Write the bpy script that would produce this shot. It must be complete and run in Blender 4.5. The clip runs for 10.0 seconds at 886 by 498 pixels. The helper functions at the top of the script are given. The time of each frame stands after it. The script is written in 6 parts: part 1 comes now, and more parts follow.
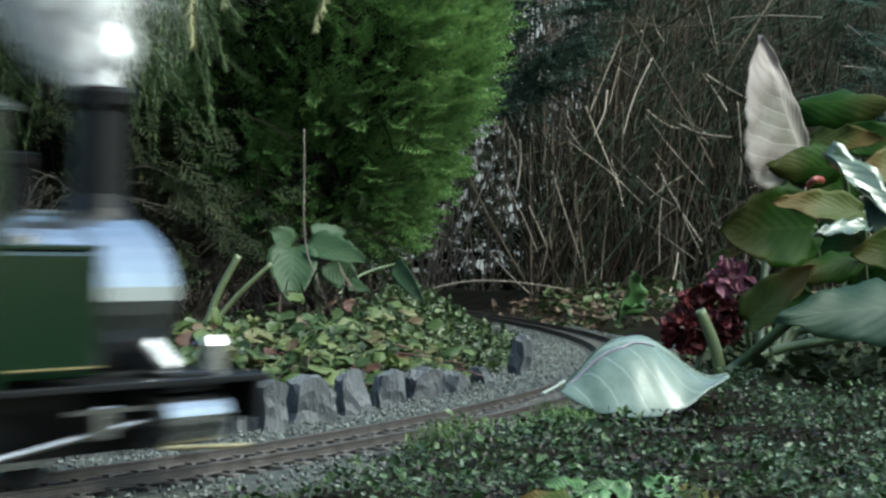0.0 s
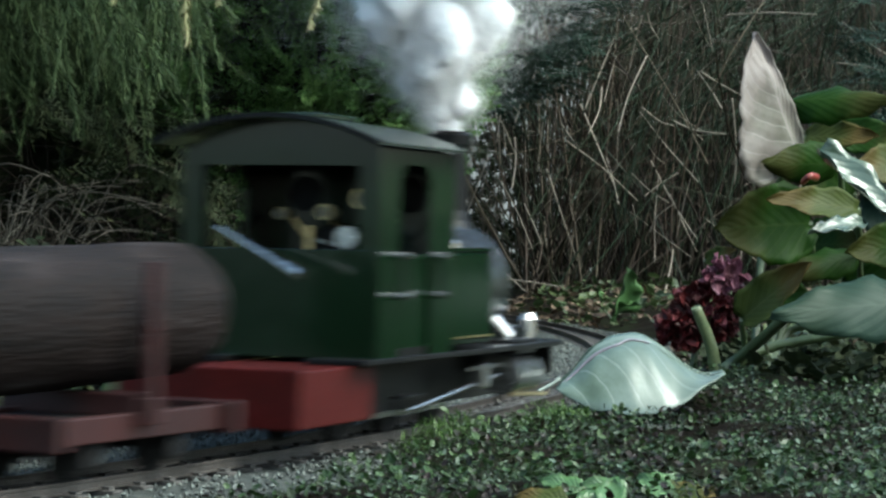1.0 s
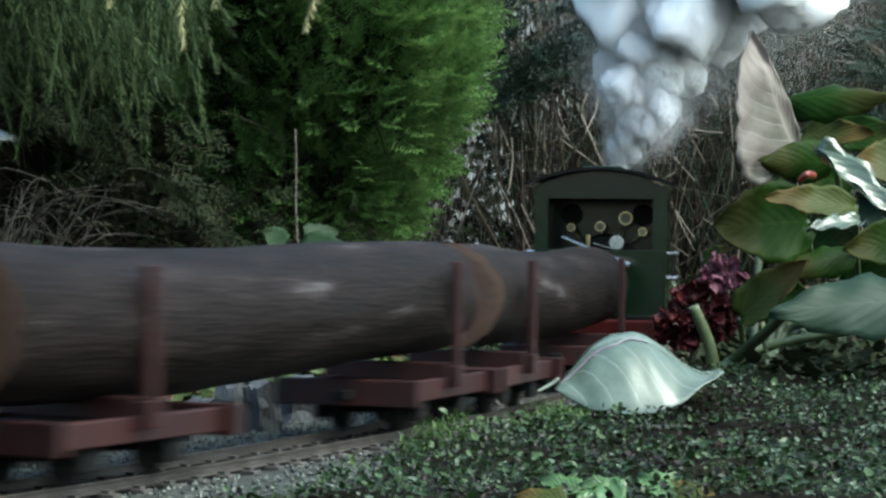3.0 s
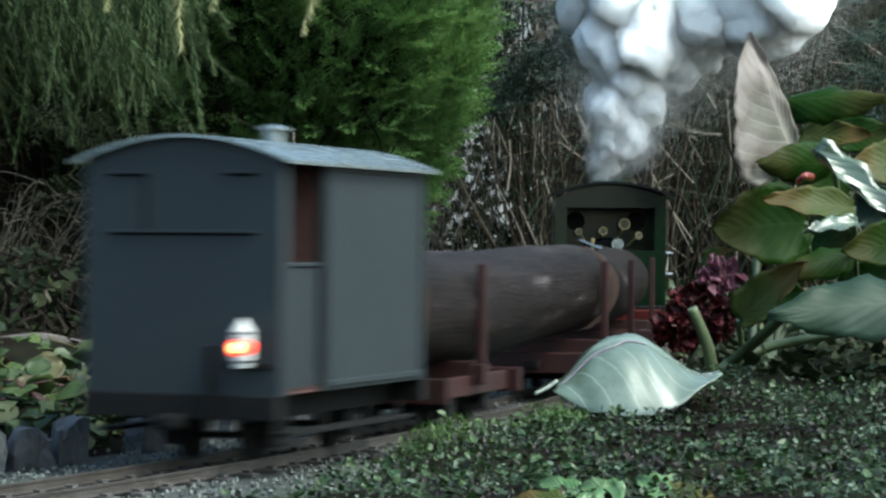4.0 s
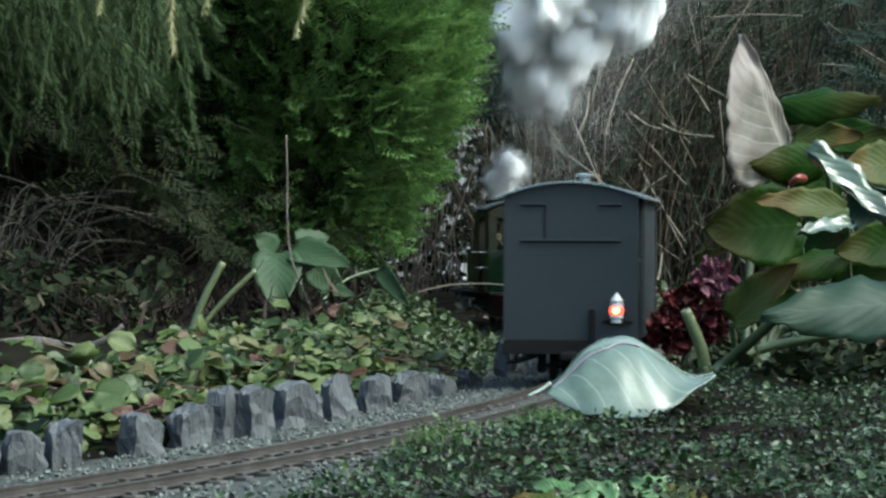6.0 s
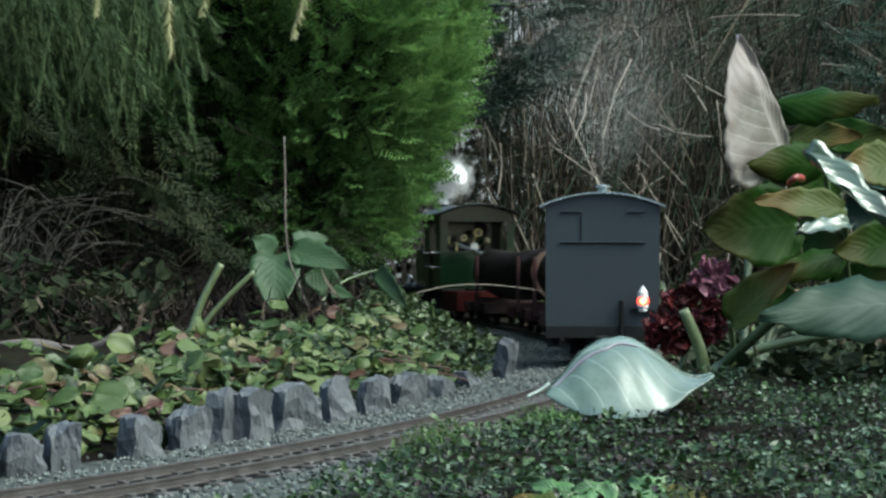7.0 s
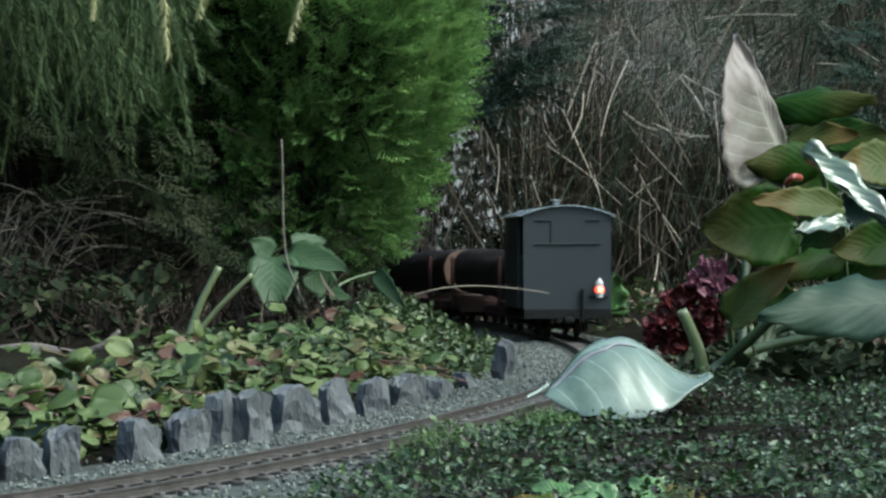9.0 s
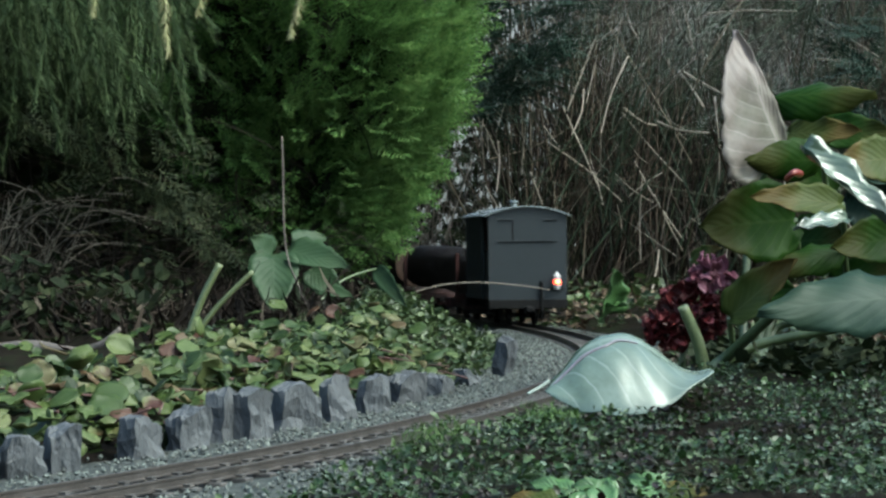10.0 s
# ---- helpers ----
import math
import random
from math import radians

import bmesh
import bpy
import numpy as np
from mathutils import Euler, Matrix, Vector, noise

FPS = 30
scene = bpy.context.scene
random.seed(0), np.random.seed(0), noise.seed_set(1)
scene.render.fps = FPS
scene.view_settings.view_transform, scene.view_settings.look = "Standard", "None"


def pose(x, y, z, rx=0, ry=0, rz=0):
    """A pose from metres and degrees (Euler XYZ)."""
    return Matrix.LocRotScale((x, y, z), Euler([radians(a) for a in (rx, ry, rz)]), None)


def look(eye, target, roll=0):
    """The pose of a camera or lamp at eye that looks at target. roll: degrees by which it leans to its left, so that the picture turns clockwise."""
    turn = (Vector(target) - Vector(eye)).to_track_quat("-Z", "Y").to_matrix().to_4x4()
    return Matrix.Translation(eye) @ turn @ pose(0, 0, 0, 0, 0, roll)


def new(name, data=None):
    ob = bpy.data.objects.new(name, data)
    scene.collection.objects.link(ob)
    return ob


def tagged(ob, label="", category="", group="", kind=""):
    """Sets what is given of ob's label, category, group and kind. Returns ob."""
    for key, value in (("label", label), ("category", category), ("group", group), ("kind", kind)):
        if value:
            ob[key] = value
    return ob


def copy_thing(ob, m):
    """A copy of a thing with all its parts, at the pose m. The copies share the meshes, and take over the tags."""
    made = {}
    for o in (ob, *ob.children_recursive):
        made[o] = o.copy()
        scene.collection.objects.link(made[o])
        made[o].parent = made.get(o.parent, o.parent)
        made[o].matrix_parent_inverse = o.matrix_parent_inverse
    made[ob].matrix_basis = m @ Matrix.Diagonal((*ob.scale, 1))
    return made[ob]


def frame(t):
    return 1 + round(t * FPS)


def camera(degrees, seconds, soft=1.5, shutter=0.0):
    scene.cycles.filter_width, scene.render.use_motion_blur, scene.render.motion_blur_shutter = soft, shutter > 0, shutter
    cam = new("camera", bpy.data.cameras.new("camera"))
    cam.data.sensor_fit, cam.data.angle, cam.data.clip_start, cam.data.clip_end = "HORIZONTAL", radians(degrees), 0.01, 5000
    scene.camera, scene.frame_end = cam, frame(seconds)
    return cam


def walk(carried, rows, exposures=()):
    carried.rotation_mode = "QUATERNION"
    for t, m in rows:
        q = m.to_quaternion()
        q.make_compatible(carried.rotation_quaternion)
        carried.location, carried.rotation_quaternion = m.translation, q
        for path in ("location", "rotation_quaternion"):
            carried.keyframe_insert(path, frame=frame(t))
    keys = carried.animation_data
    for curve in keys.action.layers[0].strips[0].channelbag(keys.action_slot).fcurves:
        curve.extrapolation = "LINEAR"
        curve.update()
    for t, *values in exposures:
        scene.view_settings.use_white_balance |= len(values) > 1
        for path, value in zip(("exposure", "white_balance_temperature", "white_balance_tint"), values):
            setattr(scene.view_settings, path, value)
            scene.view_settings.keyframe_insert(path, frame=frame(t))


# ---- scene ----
# Garden railway, 32 mm gauge. z = 0 is the top of the rails; the camera stands low beside the track.
EYE = (0.0, 0.0, 0.1018)
cam = camera(20.2, 10.0, soft=2.5, shutter=1.5)
# seconds, aim to the right and upwards (radians), roll in degrees
AIM = [
    (0, -0.00704, -0.00288, 1.181),
    (0.5, -0.00621, -0.00273, 1.149),
    (1, -0.00511, -0.00374, 1.043),
    (1.5, -0.00431, -0.00527, 0.797),
    (2, -0.00445, -0.00545, 0.702),
    (2.5, -0.00449, -0.00440, 0.660),
    (4, -0.00345, -0.00231, 0.444),
    (4.5, -0.00248, -0.00212, 0.512),
    (5, -0.00122, -0.00193, 0.353),
    (5.5, -0.00079, -0.00166, 0.318),
    (7, 0.00000, -0.00089, 0.115),
    (7.5, 0.00045, -0.00153, -0.059),
    (8, 0.00024, -0.00119, -0.166),
    (8.5, 0.00020, -0.00068, 0.010),
    (9, 0.00079, -0.00027, -0.215),
    (9.5, 0.00092, -0.00028, -0.291),
    (10, 0.00059, -0.00161, -0.350),
]
walk(cam, [(t, look(EYE, (EYE[0] + math.tan(a), 1.0, EYE[2] + math.tan(b)), r)) for t, a, b, r in AIM],
     exposures=[(0.0, 1.68, 6000, -7), (10.0, 1.68, 6000, -7)])

# ---- world and light: an overcast garden, brightest from the open side on the right ----
SUN_EL, SUN_AZ = radians(52), radians(117)          # azimuth clockwise from +y
world = bpy.data.worlds.new("overcast_sky")
scene.world = world
world.use_nodes = True
wn = world.node_tree
sky = wn.nodes.new("ShaderNodeTexSky")
sky.sky_type, sky.sun_disc, sky.sun_elevation, sky.sun_rotation = "NISHITA", False, SUN_EL, SUN_AZ
sky.air_density, sky.dust_density, sky.ozone_density = 1.0, 4.0, 1.0
wn.links.new(sky.outputs[0], wn.nodes["Background"].inputs[0])
wn.nodes["Background"].inputs[1].default_value = 0.18
sun_data = bpy.data.lights.new("sun", "SUN")
sun_data.energy, sun_data.angle, sun_data.color = 2.1, radians(28), (1.0, 0.98, 0.95)
sun = new("sun", sun_data)
sun.matrix_world = look((0, 0, 0), (-math.sin(SUN_AZ) * math.cos(SUN_EL), -math.cos(SUN_AZ) * math.cos(SUN_EL), -math.sin(SUN_EL)))


# ---- materials ----
BASE_TONE = 0.354          # scales base colours down against the raised exposure, so the steam reads white


def toned(stops, k=1.0):
    return [(p, tuple(v * BASE_TONE * k for v in col)) for p, col in stops]


def ramp_node(nt, stops):
    n = nt.nodes.new("ShaderNodeValToRGB")
    el = n.color_ramp.elements
    while len(el) < len(stops):
        el.new(0.5)
    for e, (p, c) in zip(el, stops):
        e.position, e.color = p, (*c, 1)
    return n


def noise_node(nt, scale, detail=5, rough=0.6, coord="Object", stretch=None):
    tc = nt.nodes.new("ShaderNodeTexCoord")
    n = nt.nodes.new("ShaderNodeTexNoise")
    n.inputs["Scale"].default_value, n.inputs["Detail"].default_value, n.inputs["Roughness"].default_value = scale, detail, rough
    if stretch:
        mp = nt.nodes.new("ShaderNodeMapping")
        mp.inputs["Scale"].default_value = stretch
        nt.links.new(tc.outputs[coord], mp.inputs[0])
        nt.links.new(mp.outputs[0], n.inputs["Vector"])
    else:
        nt.links.new(tc.outputs[coord], n.inputs["Vector"])
    return n


def mix_node(nt, kind, fac, a, b):
    m = nt.nodes.new("ShaderNodeMix")
    m.data_type, m.blend_type = "RGBA", kind
    if isinstance(fac, float):
        m.inputs[0].default_value = fac
    else:
        nt.links.new(fac, m.inputs[0])
    for s, v in ((6, a), (7, b)):
        if isinstance(v, tuple):
            m.inputs[s].default_value = (*v, 1)
        else:
            nt.links.new(v, m.inputs[s])
    return m.outputs[2]


def surface(name, stops, scale, rough=0.7, metal=0.0, bump=0.3, fine=8.0, random_from="", spread=0.0, stretch=None,
            leaf=0.0, spec=0.5, rough_var=0.15, grain=0.55):
    """Colour from coarse noise, broken by a finer one, with bump; random_from island or object shifts brightness."""
    m = bpy.data.materials.new(name)
    m.use_nodes = True
    nt = m.node_tree
    b = nt.nodes["Principled BSDF"]
    n1 = noise_node(nt, scale, 6, 0.65, stretch=stretch)
    n2 = noise_node(nt, scale * fine, 4, 0.6, stretch=stretch)
    rp = ramp_node(nt, stops if metal > 0.5 else toned(stops))
    nt.links.new(n1.outputs[0], rp.inputs[0])
    col = mix_node(nt, "SOFT_LIGHT", grain, rp.outputs[0], n2.outputs[0])
    if random_from:
        g = nt.nodes.new("ShaderNodeNewGeometry" if random_from == "island" else "ShaderNodeObjectInfo")
        out = g.outputs["Random Per Island" if random_from == "island" else "Random"]
        if random_from == "island":
            add = nt.nodes.new("ShaderNodeMath")
            add.operation = "ADD"
            sub = nt.nodes.new("ShaderNodeMath")
            sub.operation, sub.inputs[1].default_value = "MULTIPLY", spread
            nt.links.new(out, sub.inputs[0])
            half = nt.nodes.new("ShaderNodeMath")
            half.operation, half.inputs[1].default_value = "SUBTRACT", spread / 2
            nt.links.new(sub.outputs[0], half.inputs[0])
            nt.links.new(n1.outputs[0], add.inputs[0])
            nt.links.new(half.outputs[0], add.inputs[1])
            nt.links.new(add.outputs[0], rp.inputs[0])
        hs = nt.nodes.new("ShaderNodeHueSaturation")
        mr = nt.nodes.new("ShaderNodeMapRange")
        mr.inputs[3].default_value, mr.inputs[4].default_value = 1 - spread, 1 + spread
        nt.links.new(out, mr.inputs[0])
        nt.links.new(mr.outputs[0], hs.inputs["Value"])
        nt.links.new(col, hs.inputs["Color"])
        col = hs.outputs[0]
    nt.links.new(col, b.inputs["Base Color"])
    b.inputs["Metallic"].default_value = metal
    b.inputs["Specular IOR Level"].default_value = spec
    mr2 = nt.nodes.new("ShaderNodeMapRange")
    mr2.inputs[3].default_value, mr2.inputs[4].default_value = max(0.03, rough - rough_var), min(1, rough + rough_var)
    nt.links.new(n2.outputs[0], mr2.inputs[0])
    nt.links.new(mr2.outputs[0], b.inputs["Roughness"])
    if bump:
        bp = nt.nodes.new("ShaderNodeBump")
        bp.inputs["Strength"].default_value, bp.inputs["Distance"].default_value = bump, 0.0015
        nt.links.new(n2.outputs[0], bp.inputs["Height"])
        nt.links.new(bp.outputs[0], b.inputs["Normal"])
    if leaf:
        tr = nt.nodes.new("ShaderNodeBsdfTranslucent")
        nt.links.new(col, tr.inputs[0])
        ms = nt.nodes.new("ShaderNodeMixShader")
        ms.inputs[0].default_value = leaf
        nt.links.new(b.outputs[0], ms.inputs[1])
        nt.links.new(tr.outputs[0], ms.inputs[2])
        nt.links.new(ms.outputs[0], nt.nodes["Material Output"].inputs[0])
    return m


def glowing(name, colour, strength):
    m = bpy.data.materials.new(name)
    m.use_nodes = True
    b = m.node_tree.nodes["Principled BSDF"]
    b.inputs["Base Color"].default_value = (*colour, 1)
    b.inputs["Emission Color"].default_value = (*colour, 1)
    b.inputs["Emission Strength"].default_value = strength
    return m


SOIL = surface("soil", [(0.3, (0.0075, 0.006, 0.0045)), (0.5, (0.0165, 0.0128, 0.009)), (0.62, (0.015, 0.021, 0.00825)), (0.8, (0.03, 0.024, 0.018))], 18, 0.95, bump=1.0, spec=0.04)
BALLAST = surface("ballast", [(0.3, (0.048, 0.057, 0.0532)), (0.5, (0.084, 0.096, 0.0882)), (0.7, (0.144, 0.1605, 0.1456))], 130, 0.85, bump=1.0, spec=0.2)
GRIT = surface("grit", [(0.3, (0.05944, 0.0711, 0.06428)), (0.5, (0.1039, 0.1218, 0.1076)), (0.75, (0.1534, 0.1746, 0.1533))], 40, 0.8, bump=0.4, random_from="island", spread=0.45)
RAIL = surface("weathered_rail", [(0.3, (0.054, 0.0435, 0.0348)), (0.55, (0.12, 0.1015, 0.0899)), (0.8, (0.204, 0.1856, 0.174))], 70, 0.5, metal=0.4, bump=0.3)
SLEEPER = surface("dusty_sleeper", [(0.3, (0.045, 0.04125, 0.0375)), (0.6, (0.0975, 0.09, 0.0825)), (0.8, (0.165, 0.1575, 0.15))], 90, 0.85, bump=0.5, random_from="object", spread=0.35)
SLATE = surface("slate", [(0.3, (0.05169, 0.05911, 0.06831)), (0.5, (0.09391, 0.104, 0.1153)), (0.68, (0.1317, 0.1422, 0.15)), (0.85, (0.1878, 0.1945, 0.1974))], 60, 0.7, bump=1.0, random_from="object", spread=0.2, stretch=(1, 1, 0.5))
VAN_GREY = surface("grey_van_paint", [(0.3, (0.0267, 0.0355, 0.0423)), (0.6, (0.0341, 0.0445, 0.0519)), (0.85, (0.0429, 0.0534, 0.06))], 9, 0.5, spec=0.25, bump=0.06, rough_var=0.1, grain=0.2, fine=14)
VAN_DARK = surface("dark_underframe", [(0.3, (0.0072, 0.0072, 0.0078)), (0.8, (0.018, 0.0168, 0.0162))], 60, 0.75, bump=0.3, spec=0.12)
ROOF = surface("grey_roof", [(0.3, (0.15, 0.175, 0.19)), (0.8, (0.24, 0.27, 0.29))], 14, 0.26, metal=0.75, bump=0.06, grain=0.3)
BROWN = surface("red_brown_boards", [(0.3, (0.10, 0.036, 0.028)), (0.8, (0.17, 0.062, 0.045))], 40, 0.7)
RED = surface("red_frame_paint", [(0.3, (0.05, 0.004, 0.003)), (0.6, (0.080, 0.007, 0.006)), (0.85, (0.09, 0.018, 0.015))], 40, 0.5, spec=0.12, bump=0.12, grain=0.4)
WAGON_RED = surface("dull_red_wagon_paint", [(0.3, (0.0216, 0.004, 0.004)), (0.6, (0.0486, 0.0072, 0.0064)), (0.85, (0.081, 0.0176, 0.0152))], 45, 0.6, spec=0.25, bump=0.15, grain=0.5)
LOCO_GREEN = surface("loco_green", [(0.3, (0.0045, 0.017, 0.0065)), (0.8, (0.007, 0.024, 0.009))], 12, 0.16, bump=0.03, rough_var=0.05, grain=0.15, spec=0.4)
LOCO_ROOF = surface("loco_roof", [(0.3, (0.03, 0.045, 0.038)), (0.8, (0.05, 0.07, 0.06))], 12, 0.25, metal=0.4, bump=0.05, rough_var=0.07, grain=0.2)
LOCO_BLACK = surface("loco_black", [(0.3, (0.0048, 0.0048, 0.0052)), (0.8, (0.012, 0.012, 0.012))], 40, 0.42, bump=0.1, spec=0.12)
BOILER = surface("polished_boiler", [(0.3, (0.285, 0.2925, 0.3)), (0.8, (0.345, 0.3525, 0.36))], 14, 0.24, metal=1.0, bump=0.02, rough_var=0.05, grain=0.2)
STEEL = surface("bright_steel", [(0.3, (0.28, 0.28, 0.28)), (0.8, (0.46, 0.46, 0.46))], 50, 0.25, metal=1.0, bump=0.08, rough_var=0.08)
BRASS = surface("brass", [(0.3, (0.50, 0.38, 0.18)), (0.8, (0.66, 0.54, 0.30))], 50, 0.3, metal=1.0, bump=0.05, rough_var=0.08)
DIAL = surface("dial_face", [(0.3, (0.24, 0.21, 0.15)), (0.8, (0.34, 0.30, 0.22))], 60, 0.4, bump=0)
# palest stop: light bark flecks together with painted wet highlights
BARK = surface("log_bark", [(0.25, (0.003, 0.002, 0.0016)), (0.40, (0.009, 0.0055, 0.0045)), (0.54, (0.019, 0.0120, 0.0105)), (0.63, (0.040, 0.030, 0.029)), (0.74, (0.20, 0.185, 0.19))], 34, 0.6, spec=0.10, bump=1.0, stretch=(1.6, 0.35, 1.6))
CUT = surface("cut_log_end", [(0.3, (0.075, 0.032, 0.016)), (0.6, (0.125, 0.055, 0.026)), (0.85, (0.18, 0.09, 0.045))], 40, 0.7, bump=0.4)
LAMP_WHITE = surface("lamp_white", [(0.3, (0.9, 0.9, 0.9)), (0.8, (0.95, 0.95, 0.95))], 80, 0.4, bump=0)
RED_GLOW = glowing("red_lens", (1.0, 0.07, 0.04), 0.95)
AMBER_GLOW = glowing("amber_bulb", (1.0, 0.45, 0.14), 2.1)


# ---- mesh helpers ----
def part(name, bm, material, parent=None, label="", smooth=False):
    me = bpy.data.meshes.new(name)
    bm.normal_update()
    bm.to_mesh(me)
    bm.free()
    for mat in (material if isinstance(material, (list, tuple)) else [material]):
        me.materials.append(mat)
    if smooth:
        me.polygons.foreach_set("use_smooth", [True] * len(me.polygons))
    ob = new(name, me)
    if parent:
        ob.parent = parent
    if label:
        tagged(ob, label)
    return ob


def raw(name, verts, faces, material, parent=None, smooth=False):
    me = bpy.data.meshes.new(name)
    me.from_pydata([tuple(v) for v in verts], [], [tuple(f) for f in faces])
    me.materials.append(material)
    if smooth:
        me.polygons.foreach_set("use_smooth", [True] * len(me.polygons))
    ob = new(name, me)
    if parent:
        ob.parent = parent
    return ob


def box(x0, x1, y0, y1, z0, z1, bevel=0.0, bm=None):
    own = bm is None
    bm = bm or bmesh.new()
    r = bmesh.ops.create_cube(bm, size=1, matrix=Matrix.Translation(((x0 + x1) / 2, (y0 + y1) / 2, (z0 + z1) / 2)) @ Matrix.Diagonal((x1 - x0, y1 - y0, z1 - z0, 1)))
    if bevel:
        es = list({e for v in r["verts"] for e in v.link_edges})
        bmesh.ops.bevel(bm, geom=es, offset=bevel, segments=2, affect="EDGES", profile=0.5)
    return bm


def rod(a, b, r, r2=None, seg=14, bm=None, caps=True):
    bm = bm or bmesh.new()
    a, b = Vector(a), Vector(b)
    m = Matrix.Translation((a + b) / 2) @ (b - a).to_track_quat("Z", "Y").to_matrix().to_4x4()
    bmesh.ops.create_cone(bm, cap_ends=caps, segments=seg, radius1=r, radius2=r if r2 is None else r2, depth=(b - a).length, matrix=m)
    return bm


def ball(c, r, sub=3, squash=(1, 1, 1), bm=None):
    bm = bm or bmesh.new()
    bmesh.ops.create_icosphere(bm, subdivisions=sub, radius=r, matrix=Matrix.Translation(c) @ Matrix.Diagonal((*squash, 1)))
    return bm


def lathe(profile, seg=24, axis="Z", at=(0, 0, 0)):
    bm = bmesh.new()
    rings = []
    for r, h in profile:
        ring = []
        for i in range(seg):
            a = 2 * math.pi * i / seg
            p = (r * math.cos(a), r * math.sin(a), h)
            if axis == "Y":
                p = (r * math.cos(a), h, r * math.sin(a))
            elif axis == "X":
                p = (h, r * math.cos(a), r * math.sin(a))
            ring.append(bm.verts.new(Vector(p) + Vector(at)))
        rings.append(ring)
    for a, b in zip(rings, rings[1:]):
        for i in range(seg):
            bm.faces.new((a[i], a[(i + 1) % seg], b[(i + 1) % seg], b[i]))
    bm.faces.new(rings[0][::-1])
    bm.faces.new(rings[-1])
    bmesh.ops.recalc_face_normals(bm, faces=bm.faces)
    return bm


def thing(name, label, category, group="", kind=""):
    return tagged(new(name), label, category, group, kind)


# ---- the line of the track: curvature along it, integrated ----
KNOT_S = [-2.0, 0.0, 0.5, 1.0, 1.5, 2.0, 2.5, 3.0, 3.6, 5.2]
KNOT_K = [0.317, 0.317, 0.322, 0.304, 0.275, 0.279, 0.239, 0.150, 0.28, 0.28]
DS = 0.01
TS = np.arange(-2.0, 5.2, DS)
TK = np.interp(TS, KNOT_S, KNOT_K)
I0 = int(np.argmin(abs(TS)))
TP = np.cumsum(TK) * DS
TP = 0.6466 - (TP - TP[I0])
TX = np.cumsum(np.sin(TP)) * DS
TY = np.cumsum(np.cos(TP)) * DS
TX += -0.4986 - TX[I0]
TY += 0.4832 - TY[I0]


def track(s):
    """Place and heading (radians, clockwise from +y) of the track's centre at s metres."""
    return float(np.interp(s, TS, TX)), float(np.interp(s, TS, TY)), float(np.interp(s, TS, TP))


def beside(s, d, z=0.0):
    x, y, p = track(s)
    return Vector((x + d * math.cos(p), y - d * math.sin(p), z))


def off_track(x, y):
    """Signed distance from the track's centre (right is positive) and place along it, for arrays."""
    x, y = np.asarray(x, float).ravel(), np.asarray(y, float).ravel()
    sx, sy, sp, ss = TX[::4], TY[::4], TP[::4], TS[::4]
    d, s = np.empty(len(x)), np.empty(len(x))
    for i in range(0, len(x), 4000):
        q = (x[i:i + 4000, None] - sx) ** 2 + (y[i:i + 4000, None] - sy) ** 2
        k = np.argmin(q, 1)
        side = (x[i:i + 4000] - sx[k]) * np.cos(sp[k]) - (y[i:i + 4000] - sy[k]) * np.sin(sp[k])
        d[i:i + 4000] = np.sign(side) * np.sqrt(q[np.arange(len(k)), k])
        s[i:i + 4000] = ss[k]
    return d, s


def smooth01(a, b, v):
    u = np.clip((v - a) / (b - a), 0, 1)
    return u * u * (3 - 2 * u)


def ground_z(x, y):
    """Height of the soil: a bed for the ballast, a bank on the inner side, a low mossy shoulder on the outer side."""
    x, y = np.asarray(x, float).ravel(), np.asarray(y, float).ravel()
    d, s = off_track(x, y)
    near = smooth01(6.0, 4.0, np.abs(y)) * smooth01(2.5, 1.2, np.abs(x))
    inner = smooth01(0.105, 0.19, -d)
    crest = 0.022 + 0.022 * smooth01(1.3, 2.4, y) 
    outer = smooth01(0.036, 0.075, d - 0.05 * smooth01(0.95, 0.68, s)) * (0.010 + 0.006 * np.sin(9 * x + 3) * np.sin(7 * y)) * smooth01(2.6, 2.0, y)
    far = smooth01(0.06, 0.25, d) * 0.03 * smooth01(2.2, 3.2, y)
    lumps = 0.011 * (np.sin(21 * x + 2 * np.sin(9 * y)) * np.sin(17 * y + 1.3)) * smooth01(0.07, 0.14, d) * smooth01(2.4, 1.9, y)
    bumps = lumps + 0.004 * np.sin(41 * x + 1.7 * np.sin(23 * y)) * np.sin(37 * y + 2 * np.sin(19 * x)) * smooth01(0.06, 0.1, np.abs(d))
    hollow = 1 - 0.85 * np.exp(-(((x - 0.115) / 0.065) ** 2 + ((y - 1.50) / 0.09) ** 2) ** 2)
    return -0.012 + near * (inner * crest + (outer + bumps) * hollow + far)


# ---- the ground: one sheet out to the horizon ----
def graded(lo, hi, step, reach):
    mid = list(np.arange(lo, hi + step / 2, step))
    out = [hi + step * 1.35 ** k for k in range(1, 40) if hi + step * 1.35 ** k < reach]
    return np.array(sorted([lo + hi - o for o in out] + mid + out))


gx, gy = graded(-0.7, 0.8, 0.012, 300), graded(0.7, 4.6, 0.012, 300)
MX, MY = np.meshgrid(gx, gy)
MZ = ground_z(MX, MY).reshape(MX.shape)
nx = len(gx)
ground = raw("ground", np.stack([MX.ravel(), MY.ravel(), MZ.ravel()], 1),
             [(j * nx + i, j * nx + i + 1, (j + 1) * nx + i + 1, (j + 1) * nx + i) for j in range(len(gy) - 1) for i in range(nx - 1)], SOIL, smooth=True)
tagged(ground, "dark damp garden soil with patches of moss", "ground", kind="structure")

